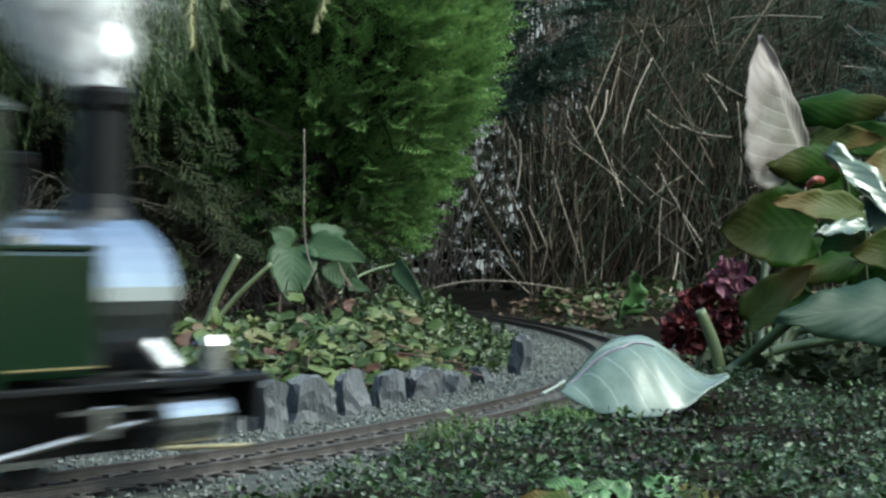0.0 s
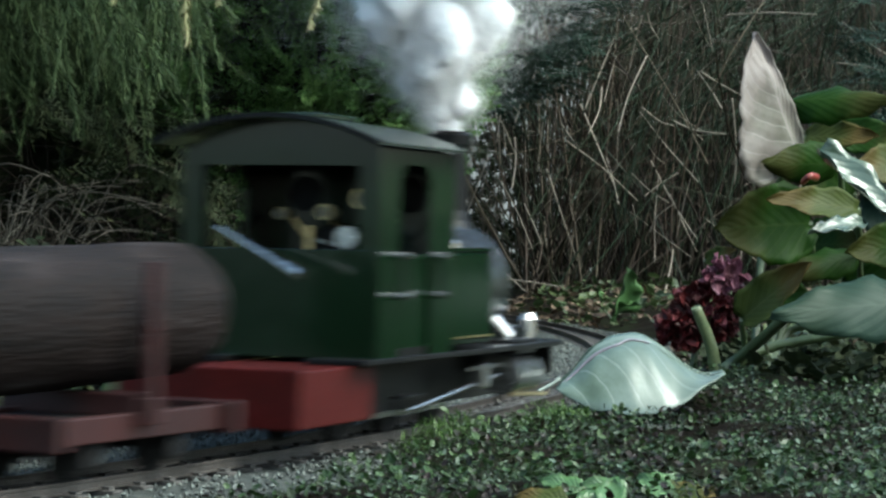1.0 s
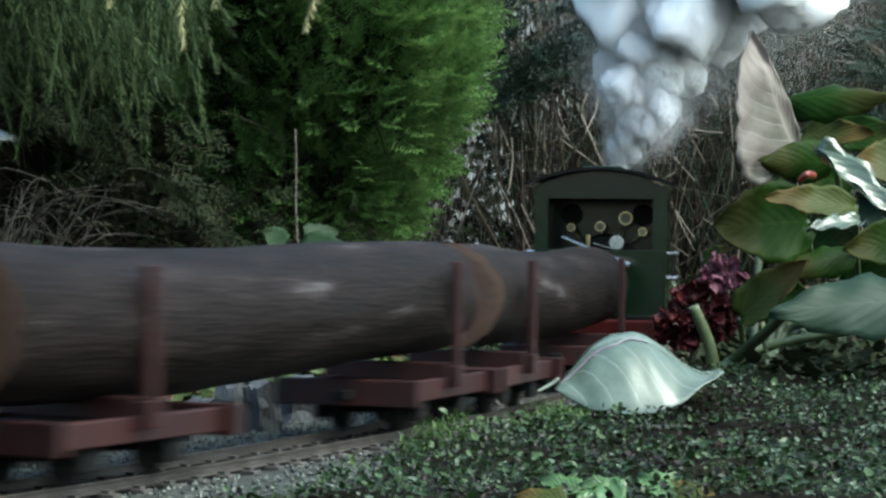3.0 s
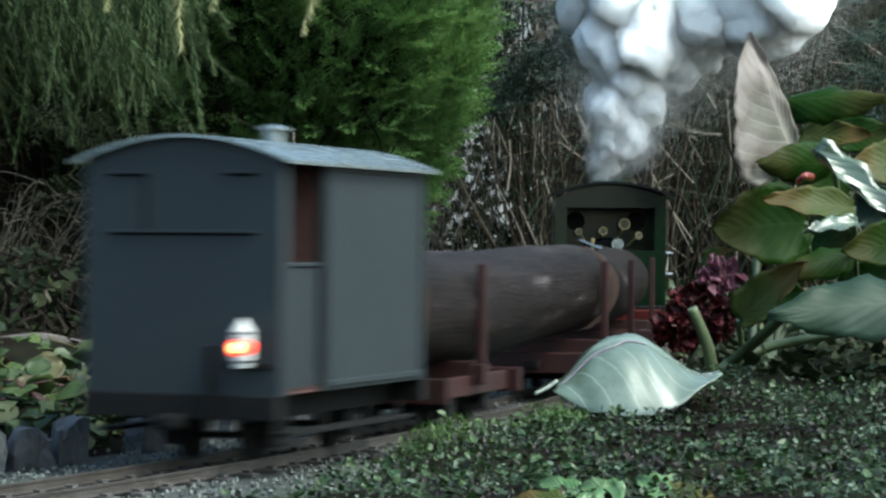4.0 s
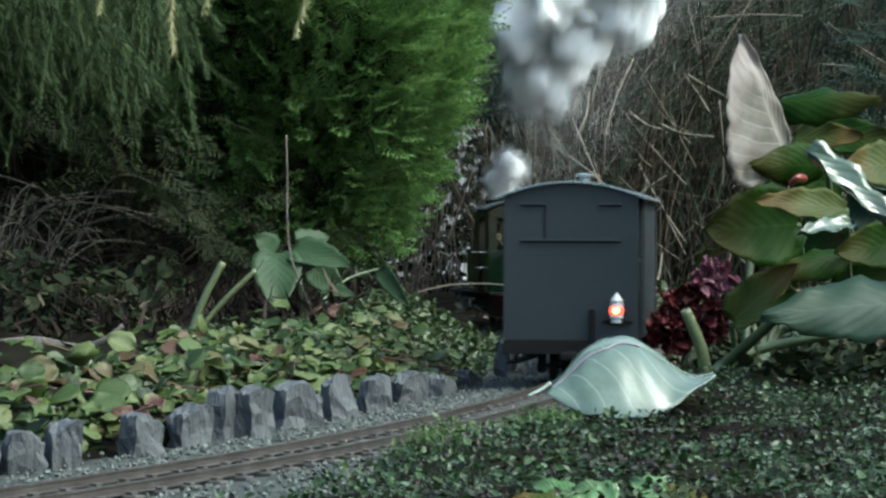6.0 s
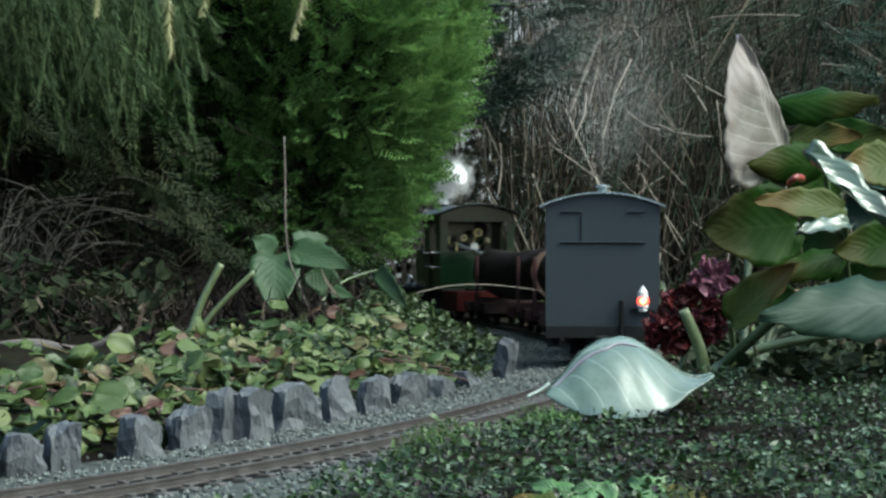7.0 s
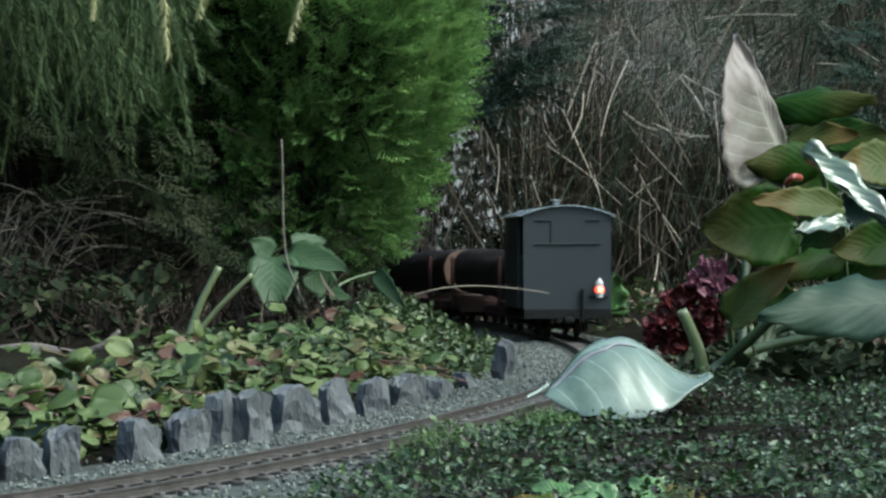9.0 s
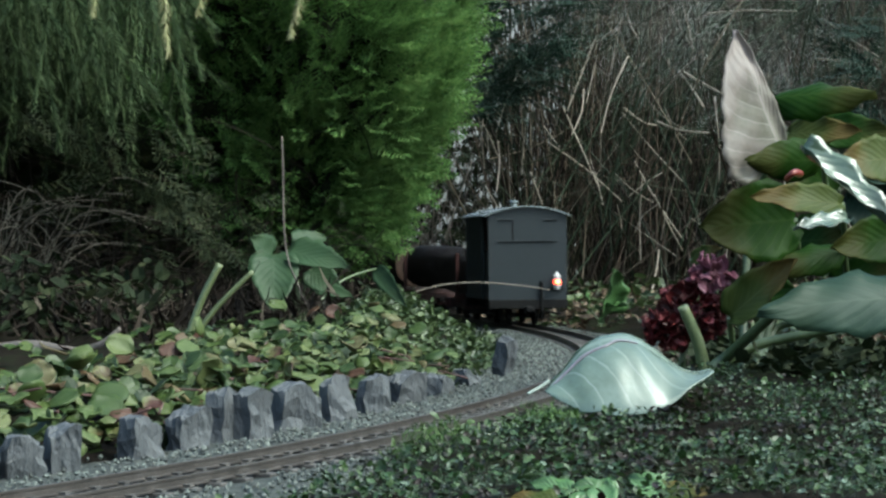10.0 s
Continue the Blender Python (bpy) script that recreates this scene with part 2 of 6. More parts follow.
# ballast bed under the track
bed_v, bed_f = [], []
prof = [(-0.150, -0.022), (-0.115, -0.0100), (-0.034, -0.0058), (-0.022, -0.0074), (-0.012, -0.0079), (0.0, -0.0076), (0.012, -0.0079), (0.022, -0.0072), (0.034, -0.0058), (0.060, -0.0090), (0.125, -0.0105), (0.135, -0.020)]
bs = np.arange(-1.9, 5.1, 0.03)
for s in bs:
    for d, z in prof:
        bed_v.append(beside(s, d, z))
k = len(prof)
for j in range(len(bs) - 1):
    for i in range(k - 1):
        bed_f.append((j * k + i, j * k + i + 1, (j + 1) * k + i + 1, (j + 1) * k + i))
ballast = tagged(raw("ballast", bed_v, bed_f, BALLAST, smooth=True), "fine grey-green crushed stone ballast under the track", "ballast", kind="structure")

rng = np.random.default_rng(5)
OCTA = np.array([(1, 0, 0), (0, 1, 0), (-1, 0, 0), (0, -1, 0), (0, 0, 1), (0, 0, -1)], float)
OCTF = [(0, 1, 4), (1, 2, 4), (2, 3, 4), (3, 0, 4), (1, 0, 5), (2, 1, 5), (3, 2, 5), (0, 3, 5)]
gv, gf = [], []
for i in range(19000):
    s = rng.uniform(0.1, 2.9)
    d = float(np.clip(rng.normal(-0.030, 0.045), -0.115, 0.06)) if i % 4 or s > 1.0 else rng.uniform(0.03, 0.12)
    p = np.array(beside(s, d, (-0.0080 if abs(d) < 0.030 else -0.0060 - 0.045 * max(0.0, abs(d) - 0.034)) + rng.uniform(-0.001, 0.0018)))
    q = OCTA * rng.uniform(0.0007, 0.0019, 3) * rng.uniform(0.7, 1.3, (6, 1))
    a = rng.uniform(0, 6.28)
    c, sn = math.cos(a), math.sin(a)
    q = np.stack([q[:, 0] * c - q[:, 1] * sn, q[:, 0] * sn + q[:, 1] * c, q[:, 2]], 1) + p
    n = len(gv)
    gv.extend(q)
    gf.extend([(a0 + n, b0 + n, c0 + n) for a0, b0, c0 in OCTF])
tagged(raw("ballast_grit", gv, gf, GRIT), "loose grey-green stone chippings between the sleepers", "gravel", kind="stuff")

# ---- railway track ----
railway = thing("railway_track", "narrow weathered model railway track with wooden sleepers on ballast", "railway track")


def rail_mesh(d):
    sec = [(-0.0016, -0.005), (0.0016, -0.005), (0.0016, -0.0044), (0.0006, -0.0040), (0.0006, -0.0014), (0.0011, -0.0010), (0.0011, 0), (-0.0011, 0), (-0.0011, -0.0010), (-0.0006, -0.0014), (-0.0006, -0.0040), (-0.0016, -0.0044)]
    ss = np.arange(-1.9, 5.1, 0.04)
    v = [beside(s, d + a, z) for s in ss for a, z in sec]
    k = len(sec)
    f = [(j * k + i, j * k + (i + 1) % k, (j + 1) * k + (i + 1) % k, (j + 1) * k + i) for j in range(len(ss) - 1) for i in range(k)]
    f += [tuple(range(k))[::-1], tuple(range((len(ss) - 1) * k, len(ss) * k))]
    return v, f


for d in (-0.0167, 0.0167):
    v, f = rail_mesh(d)
    raw("rail", v, f, RAIL, railway)
sl = box(-0.0245, 0.0245, -0.0042, 0.0042, -0.0105, -0.0052, 0.0007)
sleeper_mesh = bpy.data.meshes.new("sleeper")
sl.to_mesh(sleeper_mesh)
sl.free()
sleeper_mesh.materials.append(SLEEPER)
chair = box(-0.0047, 0.0047, -0.0022, 0.0022, -0.0050, -0.0038)
chair_mesh = bpy.data.meshes.new("rail_chair")
chair.to_mesh(chair_mesh)
chair.free()
chair_mesh.materials.append(SLEEPER)
for s in np.arange(-0.2, 4.6, 0.0245):
    x, y, p = track(s)
    ob = new("sleeper", sleeper_mesh)
    ob.parent = railway
    ob.matrix_basis = pose(x, y, 0, 0, 0, -math.degrees(p) + rng.normal(0, 1.2))
    if 0.4 < s < 2.0:
        for d in (-0.0167, 0.0167):
            q = beside(s, d)
            c = new("rail_chair", chair_mesh)
            c.parent = railway
            c.matrix_basis = pose(q.x, q.y, 0, 0, 0, -math.degrees(p))

# ---- the train ----
def wheelset(parent, y, half=0.0165, r=0.011):
    """One axle with two flanged wheels; the thing's own space has +y forward, rails at z = 0."""
    w = part("wheelset", rod((-half - 0.006, y, r), (half + 0.006, y, r), 0.0018), VAN_DARK, parent)
    for sg in (-1, 1):
        x = sg * half
        part("wheel", lathe([(r * 0.3, x - sg * 0.0025), (r * 0.95, x - sg * 0.0024), (r * 1.12, x - sg * 0.0022), (r * 1.12, x - sg * 0.0014), (r, x - sg * 0.001), (r, x + sg * 0.003), (r * 0.8, x + sg * 0.0032), (r * 0.75, x + sg * 0.002), (r * 0.3, x + sg * 0.0025)], 22, "X", (0, y, r)), VAN_DARK, w, smooth=False)
    return w


def arc_roof(w, y0, y1, eave, rise, thick, seg=14):
    bm = bmesh.new()
    rows = []
    for y in (y0, y1):
        for lift in (0, thick):
            rows.append([bm.verts.new((w * (2 * i / seg - 1), y, eave + rise * (1 - (2 * i / seg - 1) ** 2) + lift)) for i in range(seg + 1)])
    a, b, c, d = rows
    for i in range(seg):
        bm.faces.new((a[i], a[i + 1], c[i + 1], c[i]))
        bm.faces.new((b[i + 1], b[i], d[i], d[i + 1]))
        bm.faces.new((a[i], b[i], b[i + 1], a[i + 1]))
        bm.faces.new((c[i + 1], d[i + 1], d[i], c[i]))
    for i in (0, seg):
        bm.faces.new((a[i], c[i], d[i], b[i]))
    bmesh.ops.recalc_face_normals(bm, faces=bm.faces)
    return bm


def end_wall(w, y0, y1, z0, eave, rise, seg=14):
    bm = bmesh.new()
    loops = []
    for y in (y0, y1):
        pts = [(-w, z0), (w, z0)] + [(w * (1 - 2 * i / seg), eave + rise * (1 - (1 - 2 * i / seg) ** 2)) for i in range(seg + 1)]
        loops.append([bm.verts.new((x, y, z)) for x, z in pts])
    a, b = loops
    bm.faces.new(a)
    bm.faces.new(b[::-1])
    n = len(a)
    for i in range(n):
        bm.faces.new((a[i], b[i], b[(i + 1) % n], a[(i + 1) % n]))
    bmesh.ops.recalc_face_normals(bm, faces=bm.faces)
    return bm


def brake_van():
    v = thing("brake_van", "slate-grey wooden guard's van with arched roof and lit red tail lamp", "railway van")
    W, L, zb, ze, rise = 0.05, 0.169, 0.0326, 0.1387, 0.0105
    rear = part("rear_end", end_wall(W, 0, 0.003, zb, ze, rise), VAN_GREY, v)
    part("front_end", end_wall(W, L - 0.003, L, zb, ze, rise), VAN_GREY, v)
    part("floor", box(-W + 0.003, W - 0.003, 0.003, L - 0.003, zb, zb + 0.003), BROWN, v)
    for sg in (-1, 1):
        x0, x1 = sorted((sg * W, sg * (W - 0.0028)))
        part("corner_post", box(x0, x1, 0.003, 0.009, zb, ze, 0.0004), VAN_GREY, v)
        part("side_panel", box(x0, x1, 0.046, L - 0.003, zb, ze, 0.0004), VAN_GREY, v)
        xa, xb = sorted((sg * (W - 0.0052), sg * (W - 0.0030)))
        door = part("half_door", box(xa, xb, 0.009, 0.046, zb + 0.0005, 0.0905, 0.0005), VAN_GREY, v)
        part("door_rail", box(min(sg * (W - 0.006), sg * (W - 0.0018)), max(sg * (W - 0.006), sg * (W - 0.0018)), 0.009, 0.046, 0.0905, 0.0925, 0.0005), VAN_GREY, door)
        xc, xd = sorted((sg * W, sg * (W + 0.0012)))
        for y0, y1, z0, z1 in ((0.048, L - 0.004, zb + 0.002, zb + 0.0048), (0.048, L - 0.004, ze - 0.004, ze - 0.001), (0.048, 0.051, zb + 0.0048, ze - 0.004), (L - 0.007, L - 0.004, zb + 0.0048, ze - 0.004)):
            part("side_batten", box(xc, xd, y0, y1, z0, z1, 0.0003), VAN_GREY, v)
    part("partition", box(-W + 0.0055, W - 0.0055, 0.047, 0.049, zb + 0.003, ze), BROWN, v, "red-brown inner partition")
    part("roof", arc_roof(W + 0.0055, -0.0045, L + 0.0045, ze - 0.0018, rise + 0.0016, 0.0016), ROOF, v, smooth=False)
    pipe = part("stove_pipe", lathe([(0.0062, 0.146), (0.0062, 0.150), (0.0048, 0.1505), (0.0048, 0.1565)], 18, at=(0, 0.095, 0)), ROOF, v)
    part("pipe_cap", lathe([(0.0078, 0.1565), (0.0078, 0.1578), (0.003, 0.1592)], 18, at=(0, 0.095, 0)), ROOF, pipe)
    for x0, x1, z in ((-0.0375, 0.0375, 0.1056), (-0.0375, -0.019, 0.1325), (0.0215, 0.0375, 0.1325)):
        part("ledge", box(x0, x1, -0.0022, 0.0, z, z + 0.0013, 0.0002), VAN_GREY, rear)
        # raised dark strip stands for the shadow under each ledge
        part("ledge_shadow_strip", box(x0, x1, -0.0006, 0.0, z - 0.0011, z), VAN_DARK, rear, "dark strip standing for the shadow below the ledge")
    # dark strip for the shadowed edge of the shutter
    part("shutter_shadow_edge", box(-0.0195, -0.0184, -0.0009, 0, 0.1069, 0.1314), VAN_DARK, rear)
    part("headstock", box(-W, W, -0.004, 0.004, 0.0215, zb, 0.0006), VAN_DARK, v)
    part("headstock", box(-W, W, L - 0.004, L + 0.004, 0.0215, zb, 0.0006), VAN_DARK, v)
    for sg in (-1, 1):
        part("solebar", box(sg * 0.030 - 0.0025, sg * 0.030 + 0.0025, 0.004, L - 0.004, 0.020, zb, 0.0004), VAN_DARK, v)
        part("footboard", box(min(sg * 0.040, sg * 0.049), max(sg * 0.040, sg * 0.049), 0.012, L - 0.012, 0.0135, 0.0155, 0.0003), VAN_DARK, v)
        for y in (0.02, 0.06, 0.11, 0.15):
            part("step_iron", box(sg * 0.043 - 0.001, sg * 0.043 + 0.001, y, y + 0.002, 0.0155, 0.022), VAN_DARK, v)
        for y in (0.042, 0.127):
            part("axle_box", box(sg * 0.026 - 0.003, sg * 0.026 + 0.003, y - 0.006, y + 0.006, 0.006, 0.020, 0.001), VAN_DARK, v)
    for y in (0.042, 0.127):
        wheelset(v, y)
    part("coupling", box(-0.006, 0.006, -0.016, -0.004, 0.017, 0.024, 0.002), VAN_DARK, v)
    part("brake_pipe", rod((0.0165, -0.004, 0.018), (0.0165, -0.004, 0.055), 0.0021), LOCO_BLACK, v)
    part("lamp_bracket", box(0.0245, 0.046, -0.0035, 0.0, 0.045, 0.0475, 0.0003), VAN_DARK, v)
    lamp = part("tail_lamp", lathe([(0.0036, 0.0455), (0.0040, 0.047), (0.0028, 0.048), (0.0048, 0.0490), (0.0048, 0.0600), (0.0030, 0.0612)], 16, at=(0.0353, -0.0085, 0)), LAMP_WHITE, v, "small white tail lamp, lit red")
    part("lamp_cap", lathe([(0.0046, 0.0612), (0.0046, 0.0622), (0.0012, 0.0668), (0.0008, 0.068)], 16, at=(0.0353, -0.0085, 0)), LAMP_WHITE, lamp)
    part("lens", ball((0.0353, -0.0095, 0.0546), 0.0053, 3), RED_GLOW, lamp, "glowing red lens")
    part("bulb", ball((0.0353, -0.0136, 0.0546), 0.0026, 2), AMBER_GLOW, lamp, "bright amber bulb")
    return v


def bolster_wagon():
    """A short red four-wheel truck; its bolster with two stakes stands at the middle."""
    w = thing("bolster_wagon", "short red four-wheeled timber wagon with upright steel stakes", "railway wagon", "timber wagons")
    for sg in (-1, 1):
        part("solebar", box(sg * 0.030 - 0.003, sg * 0.030 + 0.003, -0.066, 0.066, 0.0165, 0.0275, 0.0008), WAGON_RED, w)
        for y in (-0.033, 0.033):
            part("axle_box", box(sg * 0.0275 - 0.003, sg * 0.0275 + 0.003, y - 0.006, y + 0.006, 0.006, 0.0165, 0.001), VAN_DARK, w)
        part("stake", box(sg * 0.037 - 0.0022, sg * 0.037 + 0.0022, -0.003, 0.003, 0.024, 0.0905, 0.0006), WAGON_RED, w)
        part("stake_socket", box(sg * 0.036 - 0.0035, sg * 0.036 + 0.0042, -0.005, 0.005, 0.0225, 0.034, 0.0006), WAGON_RED, w)
    part("deck", box(-0.027, 0.027, -0.062, 0.062, 0.021, 0.0255, 0.0004), VAN_DARK, w)
    for y in (-0.068, 0.068):
        part("headstock", box(-0.040, 0.040, y - 0.003, y + 0.003, 0.015, 0.029, 0.0008), WAGON_RED, w)
        part("coupling", box(-0.005, 0.005, y - 0.010 if y < 0 else y + 0.003, y - 0.003 if y < 0 else y + 0.010, 0.018, 0.024, 0.0015), VAN_DARK, w)
    part("bolster", box(-0.034, 0.034, -0.006, 0.006, 0.0255, 0.0355, 0.0008), WAGON_RED, w)
    for y in (-0.033, 0.033):
        wheelset(w, y)
    return w


def timber_log(length, r0, r1, seed, bend):
    """A rough round log, its middle at the origin, along y."""
    rnd = random.Random(seed)
    t = thing("timber_log", "long rough-barked grey-brown log with sawn ends on wagons", "log", "logs on the train")
    seg, rings = 40, 60
    bm = bmesh.new()
    rows = []
    for j in range(rings + 1):
        u = j / rings
        y = (u - 0.5) * length
        row = []
        for i in range(seg):
            a = 2 * math.pi * i / seg
            r = r0 + (r1 - r0) * u
            nv = noise.fractal(Vector((math.cos(a) * 1.3, y * 7, math.sin(a) * 1.3 + seed)), 1.0, 2.0, 4)
            r *= 1 + 0.060 * nv + 0.018 * noise.noise(Vector((a * 6, y * 30, seed)))
            row.append(bm.verts.new((r * math.cos(a) + bend * math.sin(u * 3.1), y, r * math.sin(a) + 0.003 * math.sin(u * 5 + seed))))
        rows.append(row)
    for a, b in zip(rows, rows[1:]):
        for i in range(seg):
            bm.faces.new((a[i], b[i], b[(i + 1) % seg], a[(i + 1) % seg]))
    bark = part("bark", bm, BARK, t, smooth=True)
    for row_y, y, sg in ((0, -length / 2, -1), (rings, length / 2, 1)):
        cb = bmesh.new()
        ring = [cb.verts.new(bark.data.vertices[row_y * seg + i].co) for i in range(seg)]
        mid = [cb.verts.new(Vector(v.co) * 1.0 + Vector((0, sg * 0.0006, 0))) for v in ring]
        for m_, v_ in zip(mid, ring):
            m_.co.x, m_.co.z = v_.co.x * 0.86, v_.co.z * 0.86
        for i in range(seg):
            cb.faces.new((ring[i], ring[(i + 1) % seg], mid[(i + 1) % seg], mid[i]))
        cb.faces.new(mid)
        bmesh.ops.recalc_face_normals(cb, faces=cb.faces)
        part("sawn_end", cb, CUT, t, "orange-brown sawn end")
    return t


def locomotive():
    l = thing("steam_locomotive", "dark green narrow-gauge tank locomotive with open cab and black chimney", "locomotive")
    W = 0.053
    # cab: y 0 to 0.105
    for sg in (-1, 1):
        x0, x1 = sorted((sg * W, sg * (W - 0.002)))
        side = part("cab_side", box(x0, x1, 0.018, 0.044, 0.043, 0.1465, 0.0003), LOCO_GREEN, l)
        part("cab_side", box(x0, x1, 0.088, 0.122, 0.043, 0.1465, 0.0003), LOCO_GREEN, l)
        part("lintel", box(x0, x1, 0.044, 0.088, 0.1385, 0.1465, 0.0003), LOCO_GREEN, l)
        part("low_door", box(sorted((sg * (W - 0.004), sg * (W - 0.0025)))[0], sorted((sg * (W - 0.004), sg * (W - 0.0025)))[1], 0.044, 0.088, 0.043, 0.094, 0.0003), LOCO_GREEN, l)
        # rounded corners of the doorway
        for y, dy in ((0.044, 1), (0.088, -1)):
            cb = bmesh.new()
            pts = [(y, 0.1385)] + [(y + dy * 0.012 * (1 - math.cos(a)), 0.1385 - 0.012 * (1 - math.sin(a))) for a in np.linspace(0, math.pi / 2, 7)]
            fa = [cb.verts.new((x0, p, q)) for p, q in pts]
            fb = [cb.verts.new((x1, p, q)) for p, q in pts]
            cb.faces.new(fa)
            cb.faces.new(fb[::-1])
            for i in range(len(pts)):
                cb.faces.new((fa[i], fb[i], fb[(i + 1) % len(pts)], fa[(i + 1) % len(pts)]))
            bmesh.ops.recalc_face_normals(cb, faces=cb.faces)
            part("doorway_corner", cb, LOCO_GREEN, l)
        for y in (0.039, 0.093):
            rail = part("handrail", rod((sg * (W + 0.0045), y, 0.0735), (sg * (W + 0.0045), y, 0.0935), 0.0007), LOCO_BLACK, l, "thin black handrail")
            for z in (0.0735, 0.0935):
                part("knob", rod((sg * (W - 0.001), y, z), (sg * (W + 0.008), y, z), 0.0019), STEEL, rail)
        # side tank
        xa, xb = sorted((sg * (W - 0.0005), sg * 0.026))
        tank = part("side_tank", box(xa, xb, 0.1225, 0.186, 0.046, 0.0965, 0.003), LOCO_GREEN, l, "green side tank")
        part("tank_beading", box(sorted((sg * W, sg * (W - 0.004)))[0], sorted((sg * W, sg * (W - 0.004)))[1], 0.123, 0.186, 0.0955, 0.0978, 0.0006), LOCO_GREEN, tank)
        part("lining", box(sorted((sg * (W - 0.001), sg * (W + 0.0002)))[0], sorted((sg * (W - 0.001), sg * (W + 0.0002)))[1], 0.125, 0.184, 0.0500, 0.0508), BRASS, tank)
        part("filler", lathe([(0.006, 0.0965), (0.006, 0.1005), (0.0045, 0.1018)], 16, at=(sg * 0.040, 0.150, 0)), STEEL, tank)
        # footplate, frames, motion
        part("running_board", box(sorted((sg * 0.054, sg * 0.022))[0], sorted((sg * 0.054, sg * 0.022))[1], 0.0, 0.312, 0.0405, 0.0435, 0.0006), LOCO_BLACK, l)
        part("frame_plate", box(sg * 0.020 - 0.001, sg * 0.020 + 0.001, -0.02, 0.312, 0.012, 0.0405), LOCO_BLACK, l)
        part("rear_frame", box(sorted((sg * 0.046, sg * 0.043))[0], sorted((sg * 0.046, sg * 0.043))[1], -0.058, 0.030, 0.0135, 0.0405, 0.001), RED, l, "red rear frame plate")
        cyl = part("cylinder", rod((sg * 0.041, 0.235, 0.026), (sg * 0.041, 0.280, 0.026), 0.0115, seg=22), STEEL, l, "polished cylinder", )
        part("cylinder_cover", rod((sg * 0.041, 0.280, 0.026), (sg * 0.041, 0.284, 0.026), 0.0085, seg=22), STEEL, cyl)
        part("steam_chest", box(sg * 0.040 - 0.009, sg * 0.040 + 0.009, 0.238, 0.277, 0.0375, 0.046, 0.0015), LOCO_BLACK, l)
        part("steam_pipe", rod((sg * 0.022, 0.246, 0.066), (sg * 0.038, 0.256, 0.046), 0.005), STEEL, l, "bright steam pipe")
        part("slide_bar", box(sg * 0.041 - 0.001, sg * 0.041 + 0.001, 0.180, 0.235, 0.0305, 0.0325), STEEL, l)
        part("lubricator", lathe([(0.0055, 0.0435), (0.0055, 0.056), (0.003, 0.060)], 14, at=(sg * 0.040, 0.285, 0)), STEEL, l)
        part("drain_pipe", rod((sg * 0.046, 0.240, 0.015), (sg * 0.046, 0.304, 0.012), 0.0012), BRASS, l)
        part("valve_rod", rod((sg * 0.041, 0.170, 0.041), (sg * 0.041, 0.240, 0.041), 0.0012), STEEL, l)
        part("guard_iron", box(sg * 0.017 - 0.001, sg * 0.017 + 0.001, 0.300, 0.304, 0.004, 0.024), LOCO_BLACK, l)
        part("crosshead", box(sg * 0.041 - 0.004, sg * 0.041 + 0.004, 0.196, 0.208, 0.020, 0.034, 0.001), STEEL, l)
        part("footstep", box(sorted((sg * 0.046, sg * 0.054))[0], sorted((sg * 0.046, sg * 0.054))[1], 0.052, 0.080, 0.022, 0.024, 0.0004), LOCO_BLACK, l)
        part("lamp_iron", box(sg * 0.030 - 0.003, sg * 0.030 + 0.003, 0.290, 0.296, 0.0435, 0.052, 0.001), STEEL, l)
    for y in (0.055, 0.120, 0.185):
        ws = wheelset(l, y, r=0.0145)
    part("cab_front", end_wall(W - 0.002, 0.1185, 0.121, 0.043, 0.1465, 0.0125), LOCO_GREEN, l)
    for sg in (-1, 1):
        part("spectacle_rim", lathe([(0.0095, 0.1175), (0.0095, 0.1186), (0.0075, 0.1188)], 20, "Y", (sg * 0.030, 0, 0.125)), LOCO_BLACK, l)
    part("cab_back", box(-W + 0.002, W - 0.002, 0.018, 0.0205, 0.043, 0.096, 0.0003), LOCO_GREEN, l)
    part("back_arch", end_wall(W - 0.002, 0.018, 0.0205, 0.1370, 0.1465, 0.0125), LOCO_GREEN, l)
    for sg in (-1, 1):
        part("back_post", box(sorted((sg * (W - 0.002), sg * (W - 0.011)))[0], sorted((sg * (W - 0.002), sg * (W - 0.011)))[1], 0.018, 0.0205, 0.096, 0.137), LOCO_GREEN, l)
    part("cab_floor", box(-W + 0.002, W - 0.002, 0.0205, 0.1185, 0.0436, 0.0475), LOCO_BLACK, l)
    roof = part("cab_roof", arc_roof(0.060, -0.001, 0.121, 0.1465, 0.0135, 0.0015), LOCO_ROOF, l, "dark green arched cab roof")
    part("roof_rib", arc_roof(0.0603, -0.002, 0.0005, 0.1462, 0.0135, 0.0022), LOCO_BLACK, roof)
    part("roof_hatch", box(-0.016, 0.016, 0.03, 0.08, 0.1605, 0.1635, 0.001), LOCO_GREEN, roof)
    # backhead with its gauges and pipes
    back = part("backhead", lathe([(0.024, 0.090), (0.026, 0.093), (0.026, 0.1184)], 28, "Y", (0, 0, 0.083)), LOCO_BLACK, l)
    for x, z, r in ((0.017, 0.122, 0.0055), (-0.004, 0.115, 0.0040), (0.031, 0.111, 0.0036), (-0.028, 0.114, 0.0032)):
        g = part("gauge", lathe([(r, 0.082), (r, 0.090), (r * 0.8, 0.093)], 18, "Y", (x, 0, z)), BRASS, back, "brass pressure gauge")
        part("dial", lathe([(r * 0.82, 0.0815), (r * 0.82, 0.0822)], 18, "Y", (x, 0, z)), DIAL, g, "cream dial")
        part("gauge_pipe", rod((x, 0.092, z), (x * 0.5, 0.098, 0.095), 0.001), BRASS, g)
